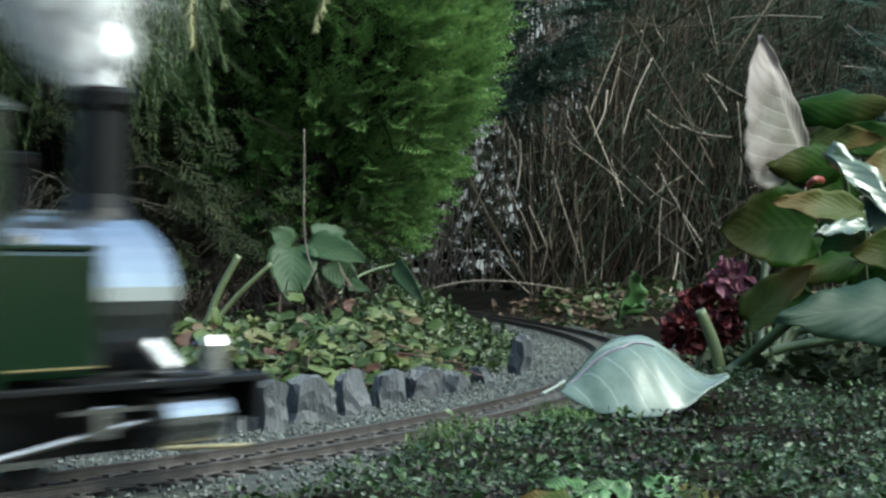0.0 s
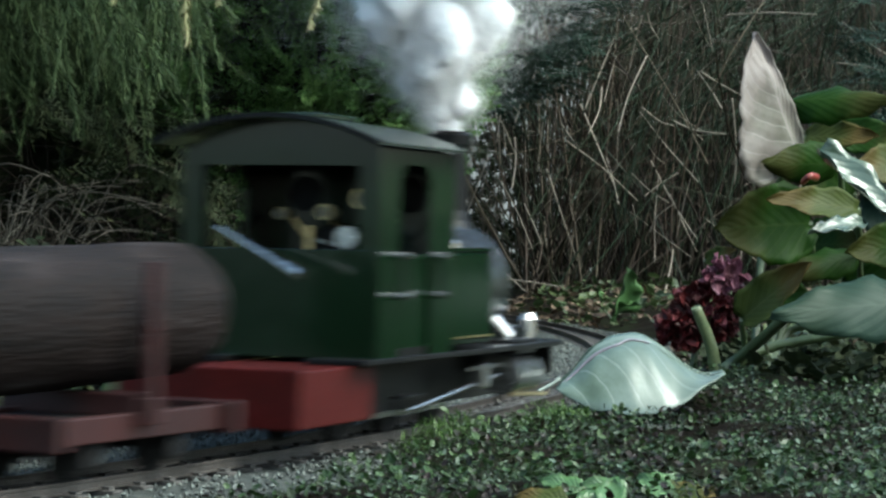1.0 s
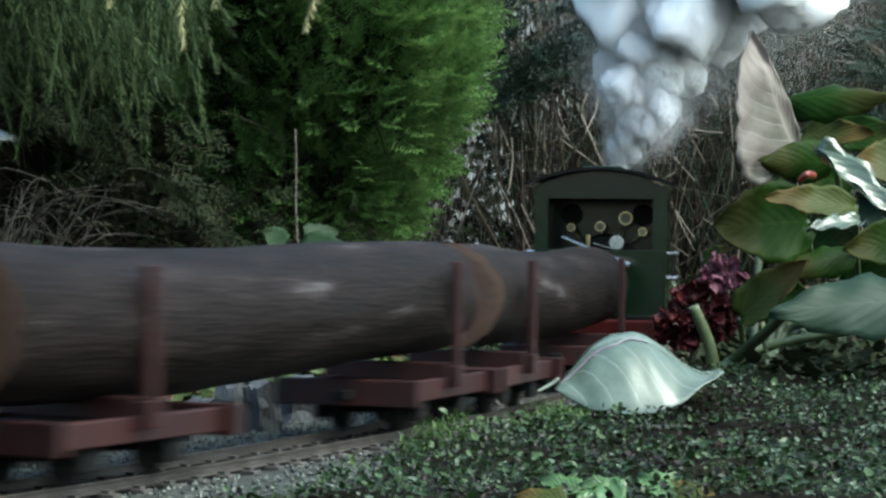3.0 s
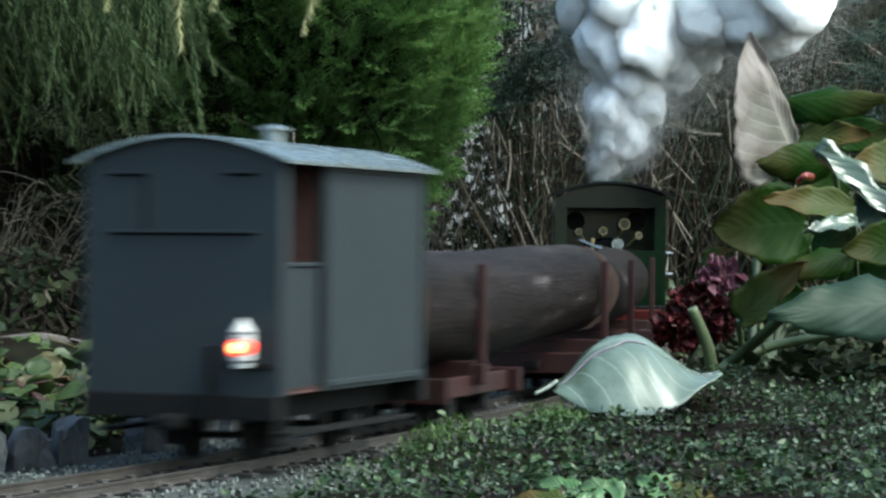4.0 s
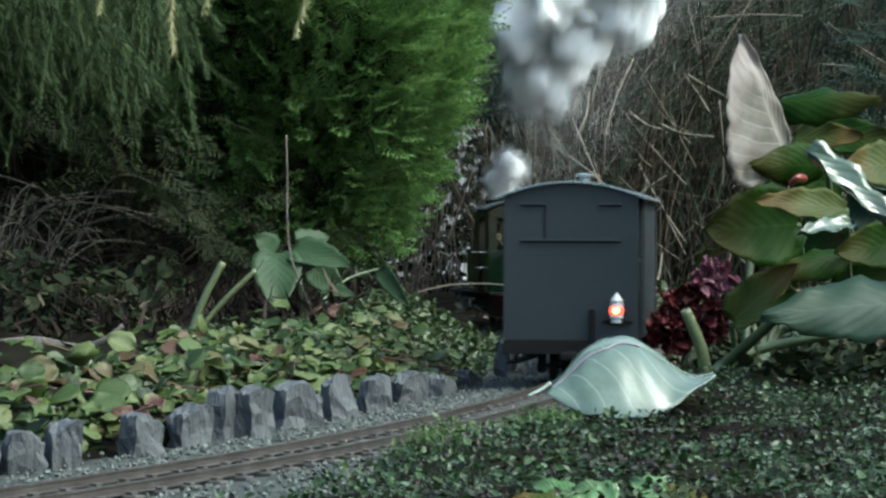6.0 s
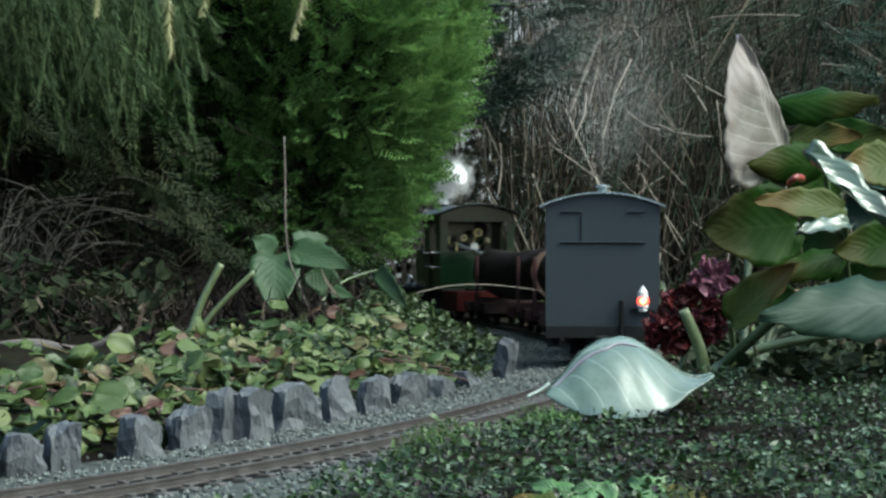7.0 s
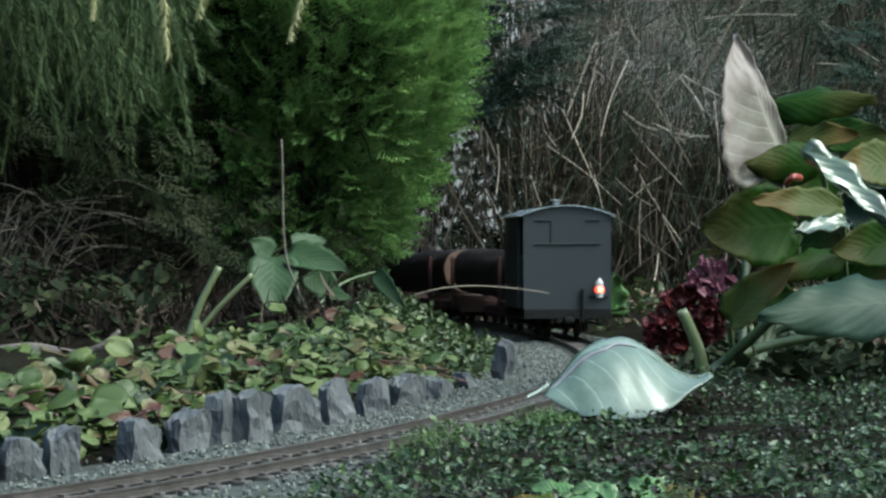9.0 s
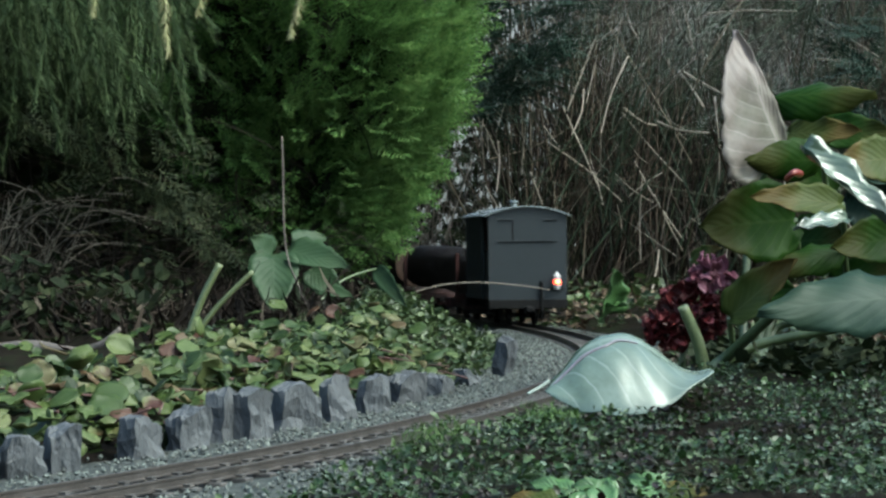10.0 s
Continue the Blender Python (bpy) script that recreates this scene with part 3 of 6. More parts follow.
    part("water_glass", rod((-0.014, 0.086, 0.086), (-0.014, 0.086, 0.108), 0.0016), BRASS, back)
    part("regulator", rod((-0.010, 0.084, 0.101), (0.018, 0.084, 0.094), 0.0012), STEEL, back)
    part("valve_wheel", lathe([(0.006, 0.078), (0.006, 0.080)], 16, "Y", (0.010, 0, 0.102)), STEEL, back)
    part("lever", rod((-0.030, 0.012, 0.106), (0.020, -0.012, 0.086), 0.0016), STEEL, l, "slanting steel lever")
    part("lever_grip", rod((0.014, -0.009, 0.0885), (0.026, -0.015, 0.0838), 0.0026), STEEL, l)
    # boiler, smokebox, mountings
    part("boiler", lathe([(0.0355, 0.121), (0.0355, 0.212), (0.0362, 0.212), (0.0362, 0.215), (0.0355, 0.215)], 40, "Y", (0, 0, 0.0750)), BOILER, l, "shiny dark boiler")
    sb = part("smokebox", lathe([(0.0368, 0.215), (0.0368, 0.262), (0.033, 0.266), (0.010, 0.268)], 40, "Y", (0, 0, 0.0750)), BOILER, l, "polished dark smokebox")
    part("smokebox_door", lathe([(0.025, 0.2665), (0.023, 0.2695), (0.004, 0.272)], 28, "Y", (0, 0, 0.0750)), LOCO_BLACK, sb)
    part("saddle", box(-0.018, 0.018, 0.220, 0.262, 0.0435, 0.048, 0.001), LOCO_BLACK, l)
    part("chimney", lathe([(0.0165, 0.107), (0.0130, 0.113), (0.0112, 0.119), (0.0108, 0.154), (0.0140, 0.157), (0.0143, 0.162), (0.0118, 0.1645)], 24, at=(0, 0.255, 0)), LOCO_BLACK, l, "tall black chimney")
    part("steam_dome", lathe([(0.0135, 0.107), (0.0115, 0.111), (0.0112, 0.117), (0.009, 0.1215), (0.003, 0.1235)], 24, at=(0, 0.168, 0)), BOILER, l, "polished dome")
    part("safety_valve", lathe([(0.004, 0.109), (0.004, 0.128), (0.0052, 0.130), (0.0052, 0.134), (0.0030, 0.135)], 14, at=(0, 0.200, 0)), LOCO_BLACK, l)
    part("whistle", rod((0.034, 0.122, 0.132), (0.034, 0.142, 0.132), 0.0018), BRASS, l)
    part("boiler_band", lathe([(0.0360, 0.150), (0.0360, 0.153)], 40, "Y", (0, 0, 0.0750)), STEEL, l)
    part("front_beam", box(-0.046, 0.046, 0.312, 0.317, 0.0235, 0.0440, 0.001), LOCO_BLACK, l)
    part("front_coupler", box(-0.006, 0.006, 0.317, 0.333, 0.0235, 0.0335, 0.002), LOCO_BLACK, l)
    part("rear_beam", box(-0.047, 0.047, -0.062, -0.058, 0.0135, 0.0415, 0.001), RED, l, "red rear buffer beam")
    part("rear_deck", box(-0.043, 0.043, -0.058, 0.018, 0.0385, 0.0405), RED, l)
    # coupling rods turn with the wheels too fast to tell: set at one angle
    for sg in (-1, 1):
        part("coupling_rod", box(sg * 0.0245 - 0.001, sg * 0.0245 + 0.001, 0.050, 0.190, 0.0095, 0.0125), STEEL, l)
        part("connecting_rod", rod((sg * 0.041, 0.230, 0.026), (sg * 0.030, 0.120, 0.012), 0.0016), STEEL, l)
    return l


VAN = brake_van()
WAGON_AT = [0.300, 0.640, 0.790, 1.105]     # bolsters, metres ahead of the van's rear end
first = bolster_wagon()
WAGONS = [first] + [copy_thing(first, Matrix()) for _ in range(3)]
LOGS = [(timber_log(0.49, 0.0335, 0.031, 3, 0.004), 0, 1, 0.445), (timber_log(0.44, 0.031, 0.030, 8, -0.004), 2, 3, 0.955)]
LOCO = locomotive()
LOCO_AHEAD = 1.270

# seconds and how far the van's rear end has come along the track
RUN = [(-0.5, -1.074), (0.0, -0.857), (0.9, -0.484), (1.6, -0.192), (2.7, 0.245), (3.9, 0.712), (4.5, 0.940), (5.2, 1.208), (5.7, 1.392), (6.8, 1.780), (7.5, 2.003), (8.2, 2.210), (9.0, 2.471), (10.0, 2.782), (10.5, 2.935)]


def run(t):
    """Smooth distance at t: cubic through the rows."""
    rt, rs = [a for a, b in RUN], [b for a, b in RUN]
    m = np.gradient(rs, rt)
    i = min(max(int(np.searchsorted(rt, t)) - 1, 0), len(rt) - 2)
    h = rt[i + 1] - rt[i]
    u = (t - rt[i]) / h
    return ((2 * u ** 3 - 3 * u ** 2 + 1) * rs[i] + (u ** 3 - 2 * u ** 2 + u) * h * m[i] + (-2 * u ** 3 + 3 * u ** 2) * rs[i + 1] + (u ** 3 - u ** 2) * h * m[i + 1])


def riding(s, back, ahead, z=0.0):
    """Pose of a vehicle with its origin at s and its axles at s + back and s + ahead."""
    xa, ya, _ = track(s + back)
    xb, yb, _ = track(s + ahead)
    h = math.atan2(xb - xa, yb - ya)
    return pose(xa - back * math.sin(h), ya - back * math.cos(h), z, 0, 0, -math.degrees(h))


# ---- plant materials ----
def leafy(name, stops, source="island", rough=0.5, leaf=0.3, spec=0.25, patch=25.0, patch_amount=0.35, bump=0.2):
    """Leaves whose colour is picked per leaf from stops, with patches across each."""
    m = bpy.data.materials.new(name)
    m.use_nodes = True
    nt = m.node_tree
    b = nt.nodes["Principled BSDF"]
    g = nt.nodes.new("ShaderNodeNewGeometry" if source == "island" else "ShaderNodeObjectInfo")
    rnd = g.outputs["Random Per Island" if source == "island" else "Random"]
    n1 = noise_node(nt, patch, 4, 0.6)
    mr = nt.nodes.new("ShaderNodeMapRange")
    mr.inputs[1].default_value, mr.inputs[2].default_value = 0.25, 0.75
    mr.inputs[3].default_value, mr.inputs[4].default_value = -patch_amount, patch_amount
    nt.links.new(n1.outputs[0], mr.inputs[0])
    add = nt.nodes.new("ShaderNodeMath")
    add.operation, add.use_clamp = "ADD", True
    nt.links.new(rnd, add.inputs[0])
    nt.links.new(mr.outputs[0], add.inputs[1])
    rp = ramp_node(nt, toned(stops))
    nt.links.new(add.outputs[0], rp.inputs[0])
    n2 = noise_node(nt, patch * 14, 3, 0.6)
    col = mix_node(nt, "SOFT_LIGHT", 0.4, rp.outputs[0], n2.outputs[0])
    nt.links.new(col, b.inputs["Base Color"])
    b.inputs["Roughness"].default_value = rough
    b.inputs["Specular IOR Level"].default_value = spec
    bp = nt.nodes.new("ShaderNodeBump")
    bp.inputs["Strength"].default_value, bp.inputs["Distance"].default_value = bump, 0.001
    nt.links.new(n2.outputs[0], bp.inputs["Height"])
    nt.links.new(bp.outputs[0], b.inputs["Normal"])
    tr = nt.nodes.new("ShaderNodeBsdfTranslucent")
    nt.links.new(col, tr.inputs[0])
    ms = nt.nodes.new("ShaderNodeMixShader")
    ms.inputs[0].default_value = leaf
    nt.links.new(b.outputs[0], ms.inputs[1])
    nt.links.new(tr.outputs[0], ms.inputs[2])
    nt.links.new(ms.outputs[0], nt.nodes["Material Output"].inputs[0])
    return m


def veined(name, blade, vein, tip, rough=0.35, leaf=0.2, veins=8.0, spec=0.5):
    """A large leaf: midrib and side veins by its own coordinates, blotches, a tip colour that creeps in."""
    m = bpy.data.materials.new(name)
    m.use_nodes = True
    nt = m.node_tree
    b = nt.nodes["Principled BSDF"]

    def op(kind, a, c=None):
        n = nt.nodes.new("ShaderNodeMath")
        n.operation = kind
        for i, v in enumerate((a, c)):
            if v is None:
                continue
            if isinstance(v, (int, float)):
                n.inputs[i].default_value = v
            else:
                nt.links.new(v, n.inputs[i])
        return n.outputs[0]

    uv = nt.nodes.new("ShaderNodeUVMap")
    sep = nt.nodes.new("ShaderNodeSeparateXYZ")
    nt.links.new(uv.outputs[0], sep.inputs[0])
    wob = noise_node(nt, 45, 3, 0.6)
    side = op("ABSOLUTE", op("SUBTRACT", sep.outputs[0], 0.5))
    run_ = op("ADD", op("SUBTRACT", op("MULTIPLY", sep.outputs[1], veins), op("MULTIPLY", side, veins * 0.8)), op("MULTIPLY", wob.outputs[0], 0.5))
    line = op("PINGPONG", run_, 0.5)
    lines = op("MAXIMUM", op("LESS_THAN", line, 0.045), op("LESS_THAN", side, 0.018))
    blot = noise_node(nt, 22, 5, 0.65)
    rp = ramp_node(nt, toned([(0.3, blade[0]), (0.55, blade[1]), (0.75, blade[2])]))
    vein, tip = (tuple(v * BASE_TONE for v in q) for q in (vein, tip))
    nt.links.new(blot.outputs[0], rp.inputs[0])
    edge = op("ADD", op("MULTIPLY", sep.outputs[1], 0.9), op("MULTIPLY", blot.outputs[0], 0.7))
    er = ramp_node(nt, [(0.75, (0, 0, 0)), (1.0, (1, 1, 1))])
    nt.links.new(edge, er.inputs[0])
    col = mix_node(nt, "MIX", er.outputs[0], rp.outputs[0], tip)
    soft = op("MULTIPLY", lines, 0.42)
    col = mix_node(nt, "MIX", soft, col, vein)
    nt.links.new(col, b.inputs["Base Color"])
    b.inputs["Roughness"].default_value = rough
    b.inputs["Specular IOR Level"].default_value = spec
    hgt = op("ADD", op("MULTIPLY", line, 0.55), op("MULTIPLY", blot.outputs[0], 0.6))
    bp = nt.nodes.new("ShaderNodeBump")
    bp.inputs["Strength"].default_value, bp.inputs["Distance"].default_value = 0.40, 0.0020
    nt.links.new(hgt, bp.inputs["Height"])
    nt.links.new(bp.outputs[0], b.inputs["Normal"])
    tr = nt.nodes.new("ShaderNodeBsdfTranslucent")
    nt.links.new(col, tr.inputs[0])
    ms = nt.nodes.new("ShaderNodeMixShader")
    ms.inputs[0].default_value = leaf
    nt.links.new(b.outputs[0], ms.inputs[1])
    nt.links.new(tr.outputs[0], ms.inputs[2])
    nt.links.new(ms.outputs[0], nt.nodes["Material Output"].inputs[0])
    return m


BERG = veined("bergenia_leaf", ((0.016, 0.055, 0.006), (0.036, 0.098, 0.010), (0.062, 0.132, 0.016)), (0.09, 0.15, 0.04), (0.085, 0.095, 0.022), 0.5, leaf=0.4, spec=0.07)
BERG_BLUE = veined("bergenia_leaf_bluish", ((0.026, 0.06, 0.042), (0.042, 0.085, 0.058), (0.062, 0.11, 0.074)), (0.10, 0.15, 0.105), (0.04, 0.075, 0.045), 0.5, spec=0.12)
BERG_YELLOW = veined("bergenia_leaf_yellowing", ((0.085, 0.125, 0.03), (0.13, 0.17, 0.04), (0.18, 0.19, 0.05)), (0.24, 0.25, 0.10), (0.22, 0.16, 0.05), 0.5, leaf=0.4, spec=0.12)
BERG_DRY = veined("bergenia_leaf_withered", ((0.15, 0.16, 0.085), (0.33, 0.285, 0.245), (0.46, 0.40, 0.36)), (0.66, 0.60, 0.56), (0.56, 0.48, 0.44), 0.55, leaf=0.3)
# glossy leaf whose pale base also holds the sky's sheen
BERG_SHEEN = veined("bergenia_leaf_pale_sheen", ((0.09, 0.15, 0.10), (0.14, 0.20, 0.14), (0.20, 0.26, 0.19)), (0.26, 0.32, 0.26), (0.16, 0.20, 0.15), 0.2, leaf=0.1)
FALLEN = veined("fallen_leaf", ((0.11, 0.17, 0.125), (0.21, 0.29, 0.245), (0.29, 0.37, 0.32)), (0.42, 0.50, 0.45), (0.22, 0.29, 0.24), 0.27, leaf=0.15, veins=6)
FALLEN_RIB = surface("leaf_rib", [(0.3, (0.38, 0.46, 0.40)), (0.8, (0.50, 0.57, 0.50))], 60, 0.4)
DUSKY_RIB = surface("dusky_rib", [(0.3, (0.16, 0.14, 0.19)), (0.8, (0.30, 0.27, 0.34))], 60, 0.45)
STEM = surface("plant_stem", [(0.3, (0.06, 0.10, 0.03)), (0.6, (0.13, 0.19, 0.07)), (0.8, (0.18, 0.22, 0.10))], 40, 0.5, bump=0.3)
PALE_STEM = surface("pale_cut_stem", [(0.3, (0.13, 0.176, 0.0585)), (0.8, (0.208, 0.247, 0.104))], 60, 0.5, bump=0.3)
TWIG = surface("dry_twig", [(0.3, (0.10, 0.075, 0.06)), (0.6, (0.22, 0.18, 0.15)), (0.8, (0.36, 0.32, 0.27))], 60, 0.8, bump=0.4)
TRUNK = surface("conifer_trunk", [(0.3, (0.03, 0.022, 0.018)), (0.8, (0.09, 0.065, 0.05))], 30, 0.9, bump=0.9)
THUJA = leafy("conifer_spray", [(0.0, (0.11, 0.23, 0.065)), (0.4, (0.22, 0.42, 0.12)), (0.75, (0.32, 0.56, 0.165)), (1.0, (0.43, 0.66, 0.22))], rough=0.6, leaf=0.42, patch=7, patch_amount=0.3, spec=0.08)
OLIVE = leafy("hanging_spray", [(0.0, (0.045, 0.08, 0.035)), (0.5, (0.095, 0.145, 0.062)), (1.0, (0.16, 0.22, 0.095))], rough=0.6, leaf=0.25, patch=8, patch_amount=0.25, spec=0.08)
TIPS = leafy("pale_needle_tip", [(0.0, (0.39, 0.416, 0.169)), (1.0, (0.676, 0.65, 0.338))], rough=0.6, leaf=0.2)
BLUE_CON = leafy("bluish_conifer", [(0.0, (0.022, 0.05, 0.036)), (0.5, (0.05, 0.095, 0.068)), (1.0, (0.11, 0.17, 0.125))], rough=0.6, leaf=0.2, patch=8, spec=0.08)
# near-black green for hedges; on other foliage it puts shade into the colour
HEDGE_AND_SHADE = leafy("hedge_and_shade", [(0.0, (0.012, 0.020, 0.008)), (0.6, (0.026, 0.040, 0.016)), (1.0, (0.05, 0.06, 0.025))], rough=0.7, leaf=0.15, patch=5, spec=0.08)
REED = leafy("reed_stem", [(0.0, (0.0184, 0.01344, 0.00912)), (0.3, (0.069, 0.04368, 0.0304)), (0.55, (0.0644, 0.084, 0.03952)), (0.78, (0.1012, 0.0714, 0.0494)), (0.92, (0.2024, 0.1512, 0.1064)), (1.0, (0.4232, 0.3444, 0.2508))], rough=0.6, leaf=0.1, patch=4, patch_amount=0.15)
# dry grass toned down: the shade on the tuft is in its colour
SHADED_GRASS = leafy("shaded_dry_grass", [(0.0, (0.12, 0.11, 0.09)), (0.6, (0.30, 0.275, 0.23)), (1.0, (0.55, 0.51, 0.44))], rough=0.7, leaf=0.1, patch=8, spec=0.1)
BARK_PIECE = surface("bark_piece", [(0.3, (0.07, 0.058, 0.050)), (0.6, (0.19, 0.16, 0.14)), (0.85, (0.32, 0.29, 0.26))], 45, 0.85, bump=0.8)
# dead twig brown taken near black: the conifers' shade is in the colour
SHADED_TWIG = leafy("shaded_dead_twig", [(0.0, (0.0072, 0.00522, 0.00385)), (0.6, (0.024, 0.0174, 0.0121)), (0.9, (0.054, 0.0406, 0.03025)), (1.0, (0.132, 0.1102, 0.0825))], rough=0.8, leaf=0.05, patch=6, spec=0.08)
STRAW = leafy("pale_straw", [(0.0, (0.34, 0.28, 0.22)), (0.6, (0.56, 0.49, 0.40)), (1.0, (0.82, 0.76, 0.64))], rough=0.55, leaf=0.1, patch=8, patch_amount=0.2)
RUSH = leafy("green_rush", [(0.0, (0.035, 0.06, 0.035)), (0.6, (0.06, 0.10, 0.055)), (1.0, (0.11, 0.15, 0.09))], rough=0.45, leaf=0.1, patch=8)
# the palest stop paints wet glints onto some leaflets
MOSS = leafy("moss_mat", [(0.0, (0.020, 0.010, 0.008)), (0.3, (0.015, 0.026, 0.008)), (0.55, (0.026, 0.060, 0.015)), (0.8, (0.052, 0.100, 0.026)), (0.95, (0.10, 0.16, 0.06)), (1.0, (0.18, 0.24, 0.17))], rough=0.45, leaf=0.15, patch=16, patch_amount=0.8, spec=0.18)
MOSS_LEAF = leafy("moss_weed_leaf", [(0.0, (0.035, 0.020, 0.014)), (0.25, (0.03, 0.06, 0.018)), (0.7, (0.06, 0.12, 0.035)), (1.0, (0.13, 0.20, 0.085))], rough=0.38, leaf=0.25, patch=16, patch_amount=0.3, spec=0.2)
CRESS = leafy("mat_leaf", [(0.0, (0.028, 0.05, 0.018)), (0.5, (0.06, 0.10, 0.032)), (1.0, (0.15, 0.20, 0.08))], rough=0.4, leaf=0.2, patch=14)
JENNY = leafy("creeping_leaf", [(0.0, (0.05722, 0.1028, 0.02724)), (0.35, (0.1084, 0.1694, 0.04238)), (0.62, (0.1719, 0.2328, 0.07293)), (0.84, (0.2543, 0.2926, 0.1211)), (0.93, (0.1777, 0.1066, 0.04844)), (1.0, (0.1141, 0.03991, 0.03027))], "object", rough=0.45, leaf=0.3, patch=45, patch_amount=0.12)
# darker copy of the creeping leaf: the lower layer's shade in its colour
JENNY_SHADED = leafy("creeping_leaf_shaded", [(0.0, (0.0289, 0.05292, 0.01376)), (0.4, (0.06502, 0.1134, 0.02408)), (0.75, (0.13, 0.189, 0.04128)), (0.9, (0.2167, 0.257, 0.08256)), (1.0, (0.1156, 0.04536, 0.02752))], rough=0.45, leaf=0.3, patch=30, patch_amount=0.2)
HYDR = veined("broad_green_leaf", ((0.045, 0.095, 0.042), (0.07, 0.13, 0.058), (0.09, 0.15, 0.07)), (0.13, 0.19, 0.11), (0.07, 0.12, 0.055), 0.5, leaf=0.25, spec=0.15)
IVY = veined("ivy_leaf", ((0.12, 0.27, 0.08), (0.17, 0.35, 0.11), (0.22, 0.40, 0.15)), (0.22, 0.36, 0.18), (0.12, 0.24, 0.08), 0.4, leaf=0.3)
PETAL = leafy("burgundy_petal", [(0.0, (0.05, 0.006, 0.007)), (0.5, (0.15, 0.014, 0.016)), (0.85, (0.24, 0.03, 0.036)), (1.0, (0.36, 0.10, 0.15))], rough=0.5, leaf=0.25, patch=30)
PINK = leafy("pink_petal", [(0.0, (0.26, 0.06, 0.10)), (1.0, (0.60, 0.26, 0.36))], rough=0.5, leaf=0.3)
BROWNLEAF = leafy("leaf_litter", [(0.0, (0.05, 0.032, 0.02)), (0.5, (0.13, 0.085, 0.05)), (1.0, (0.30, 0.22, 0.15))], rough=0.7, leaf=0.15)


# ---- leaf and spray builders ----
def leaf_sheet(length, width, nl=14, nw=8, taper=1.0, cup=0.2, droop=0.3, ripple=0.03, waves=6, seed=0, thick=0.0006, disc=False):
    """A leaf from its base at the origin along +y, upper side +z, with uv and a little thickness."""
    rnd = random.Random(seed)
    ph = rnd.uniform(0, 6.28)
    bm = bmesh.new()
    uvl = bm.loops.layers.uv.new("UVMap")
    layers = []
    for lift in (0, -thick):
        grid = []
        for j in range(nl + 1):
            v = j / nl
            half = width / 2 * max(0.02, math.sin(math.pi * min(1, (v * 0.97 + 0.02)) ** (0.75 * taper)) ** 0.75)
            if disc:
                half = width / 2 * max(0.05, 1 - (2 * v - 1) ** 2) ** 0.5
            row = []
            for i in range(nw + 1):
                u = 2 * i / nw - 1
                e = abs(u) ** 2
                w = half * u * (1 + ripple * 1.5 * e * math.sin(waves * 1.7 * v * math.pi + ph + u))
                z = cup * width * e * (1 - 0.3 * v) - droop * length * v * v + ripple * length * e * math.sin(waves * v * math.pi + ph * 2 + 2 * u)
                z += 0.012 * width * math.sin(11 * v + 4 * u + ph)
                y = length * v * (1 - 0.12 * droop * v)
                row.append((bm.verts.new((w, y, z + lift)), (0.5 + u / 2, v)))
            grid.append(row)
        layers.append(grid)

    def quad(a, b, c, d):
        f = bm.faces.new([p[0] for p in (a, b, c, d)])
        f.smooth = True
        for lp, p in zip(f.loops, (a, b, c, d)):
            lp[uvl].uv = p[1]
    top, bot = layers
    for j in range(nl):
        for i in range(nw):
            quad(top[j][i], top[j][i + 1], top[j + 1][i + 1], top[j + 1][i])
            quad(bot[j][i], bot[j + 1][i], bot[j + 1][i + 1], bot[j][i + 1])
    rim = [(j, 0) for j in range(nl)] + [(nl, i) for i in range(nw)] + [(j, nw) for j in range(nl, 0, -1)] + [(0, i) for i in range(nw, 0, -1)]
    for a, b in zip(rim, rim[1:] + rim[:1]):
        quad(top[a[0]][a[1]], top[b[0]][b[1]], bot[b[0]][b[1]], bot[a[0]][a[1]])
    return bm


def aim(base, tip, up):
    """The pose that brings a leaf's base, midrib and upper side to the given ones."""
    y = (Vector(tip) - Vector(base)).normalized()
    x = y.cross(Vector(up)).normalized()
    z = x.cross(y)
    return Matrix(((x.x, y.x, z.x, base[0]), (x.y, y.y, z.y, base[1]), (x.z, y.z, z.z, base[2]), (0, 0, 0, 1)))


def stalk(points, r0, r1, seg=8):
    """A tapering tube along a smooth line through points."""
    pts = [Vector(p) for p in points]
    line = []
    for i in range(len(pts) - 1):
        p0, p1, p2, p3 = pts[max(i - 1, 0)], pts[i], pts[i + 1], pts[min(i + 2, len(pts) - 1)]
        for k in range(6):
            u = k / 6
            line.append(0.5 * ((2 * p1) + (p2 - p0) * u + (2 * p0 - 5 * p1 + 4 * p2 - p3) * u * u + (3 * p1 - p0 - 3 * p2 + p3) * u ** 3))
    line.append(pts[-1])
    bm = bmesh.new()
    rings = []
    for i, p in enumerate(line):
        d = (line[min(i + 1, len(line) - 1)] - line[max(i - 1, 0)]).normalized()
        q = d.to_track_quat("Z", "Y")
        r = r0 + (r1 - r0) * i / (len(line) - 1)
        rings.append([bm.verts.new(p + q @ Vector((r * math.cos(6.2832 * k / seg), r * math.sin(6.2832 * k / seg), 0))) for k in range(seg)])
    for a, b in zip(rings, rings[1:]):
        for k in range(seg):
            bm.faces.new((a[k], a[(k + 1) % seg], b[(k + 1) % seg], b[k])).smooth = True
    bm.faces.new(rings[0][::-1])
    bm.faces.new(rings[-1])
    return bm


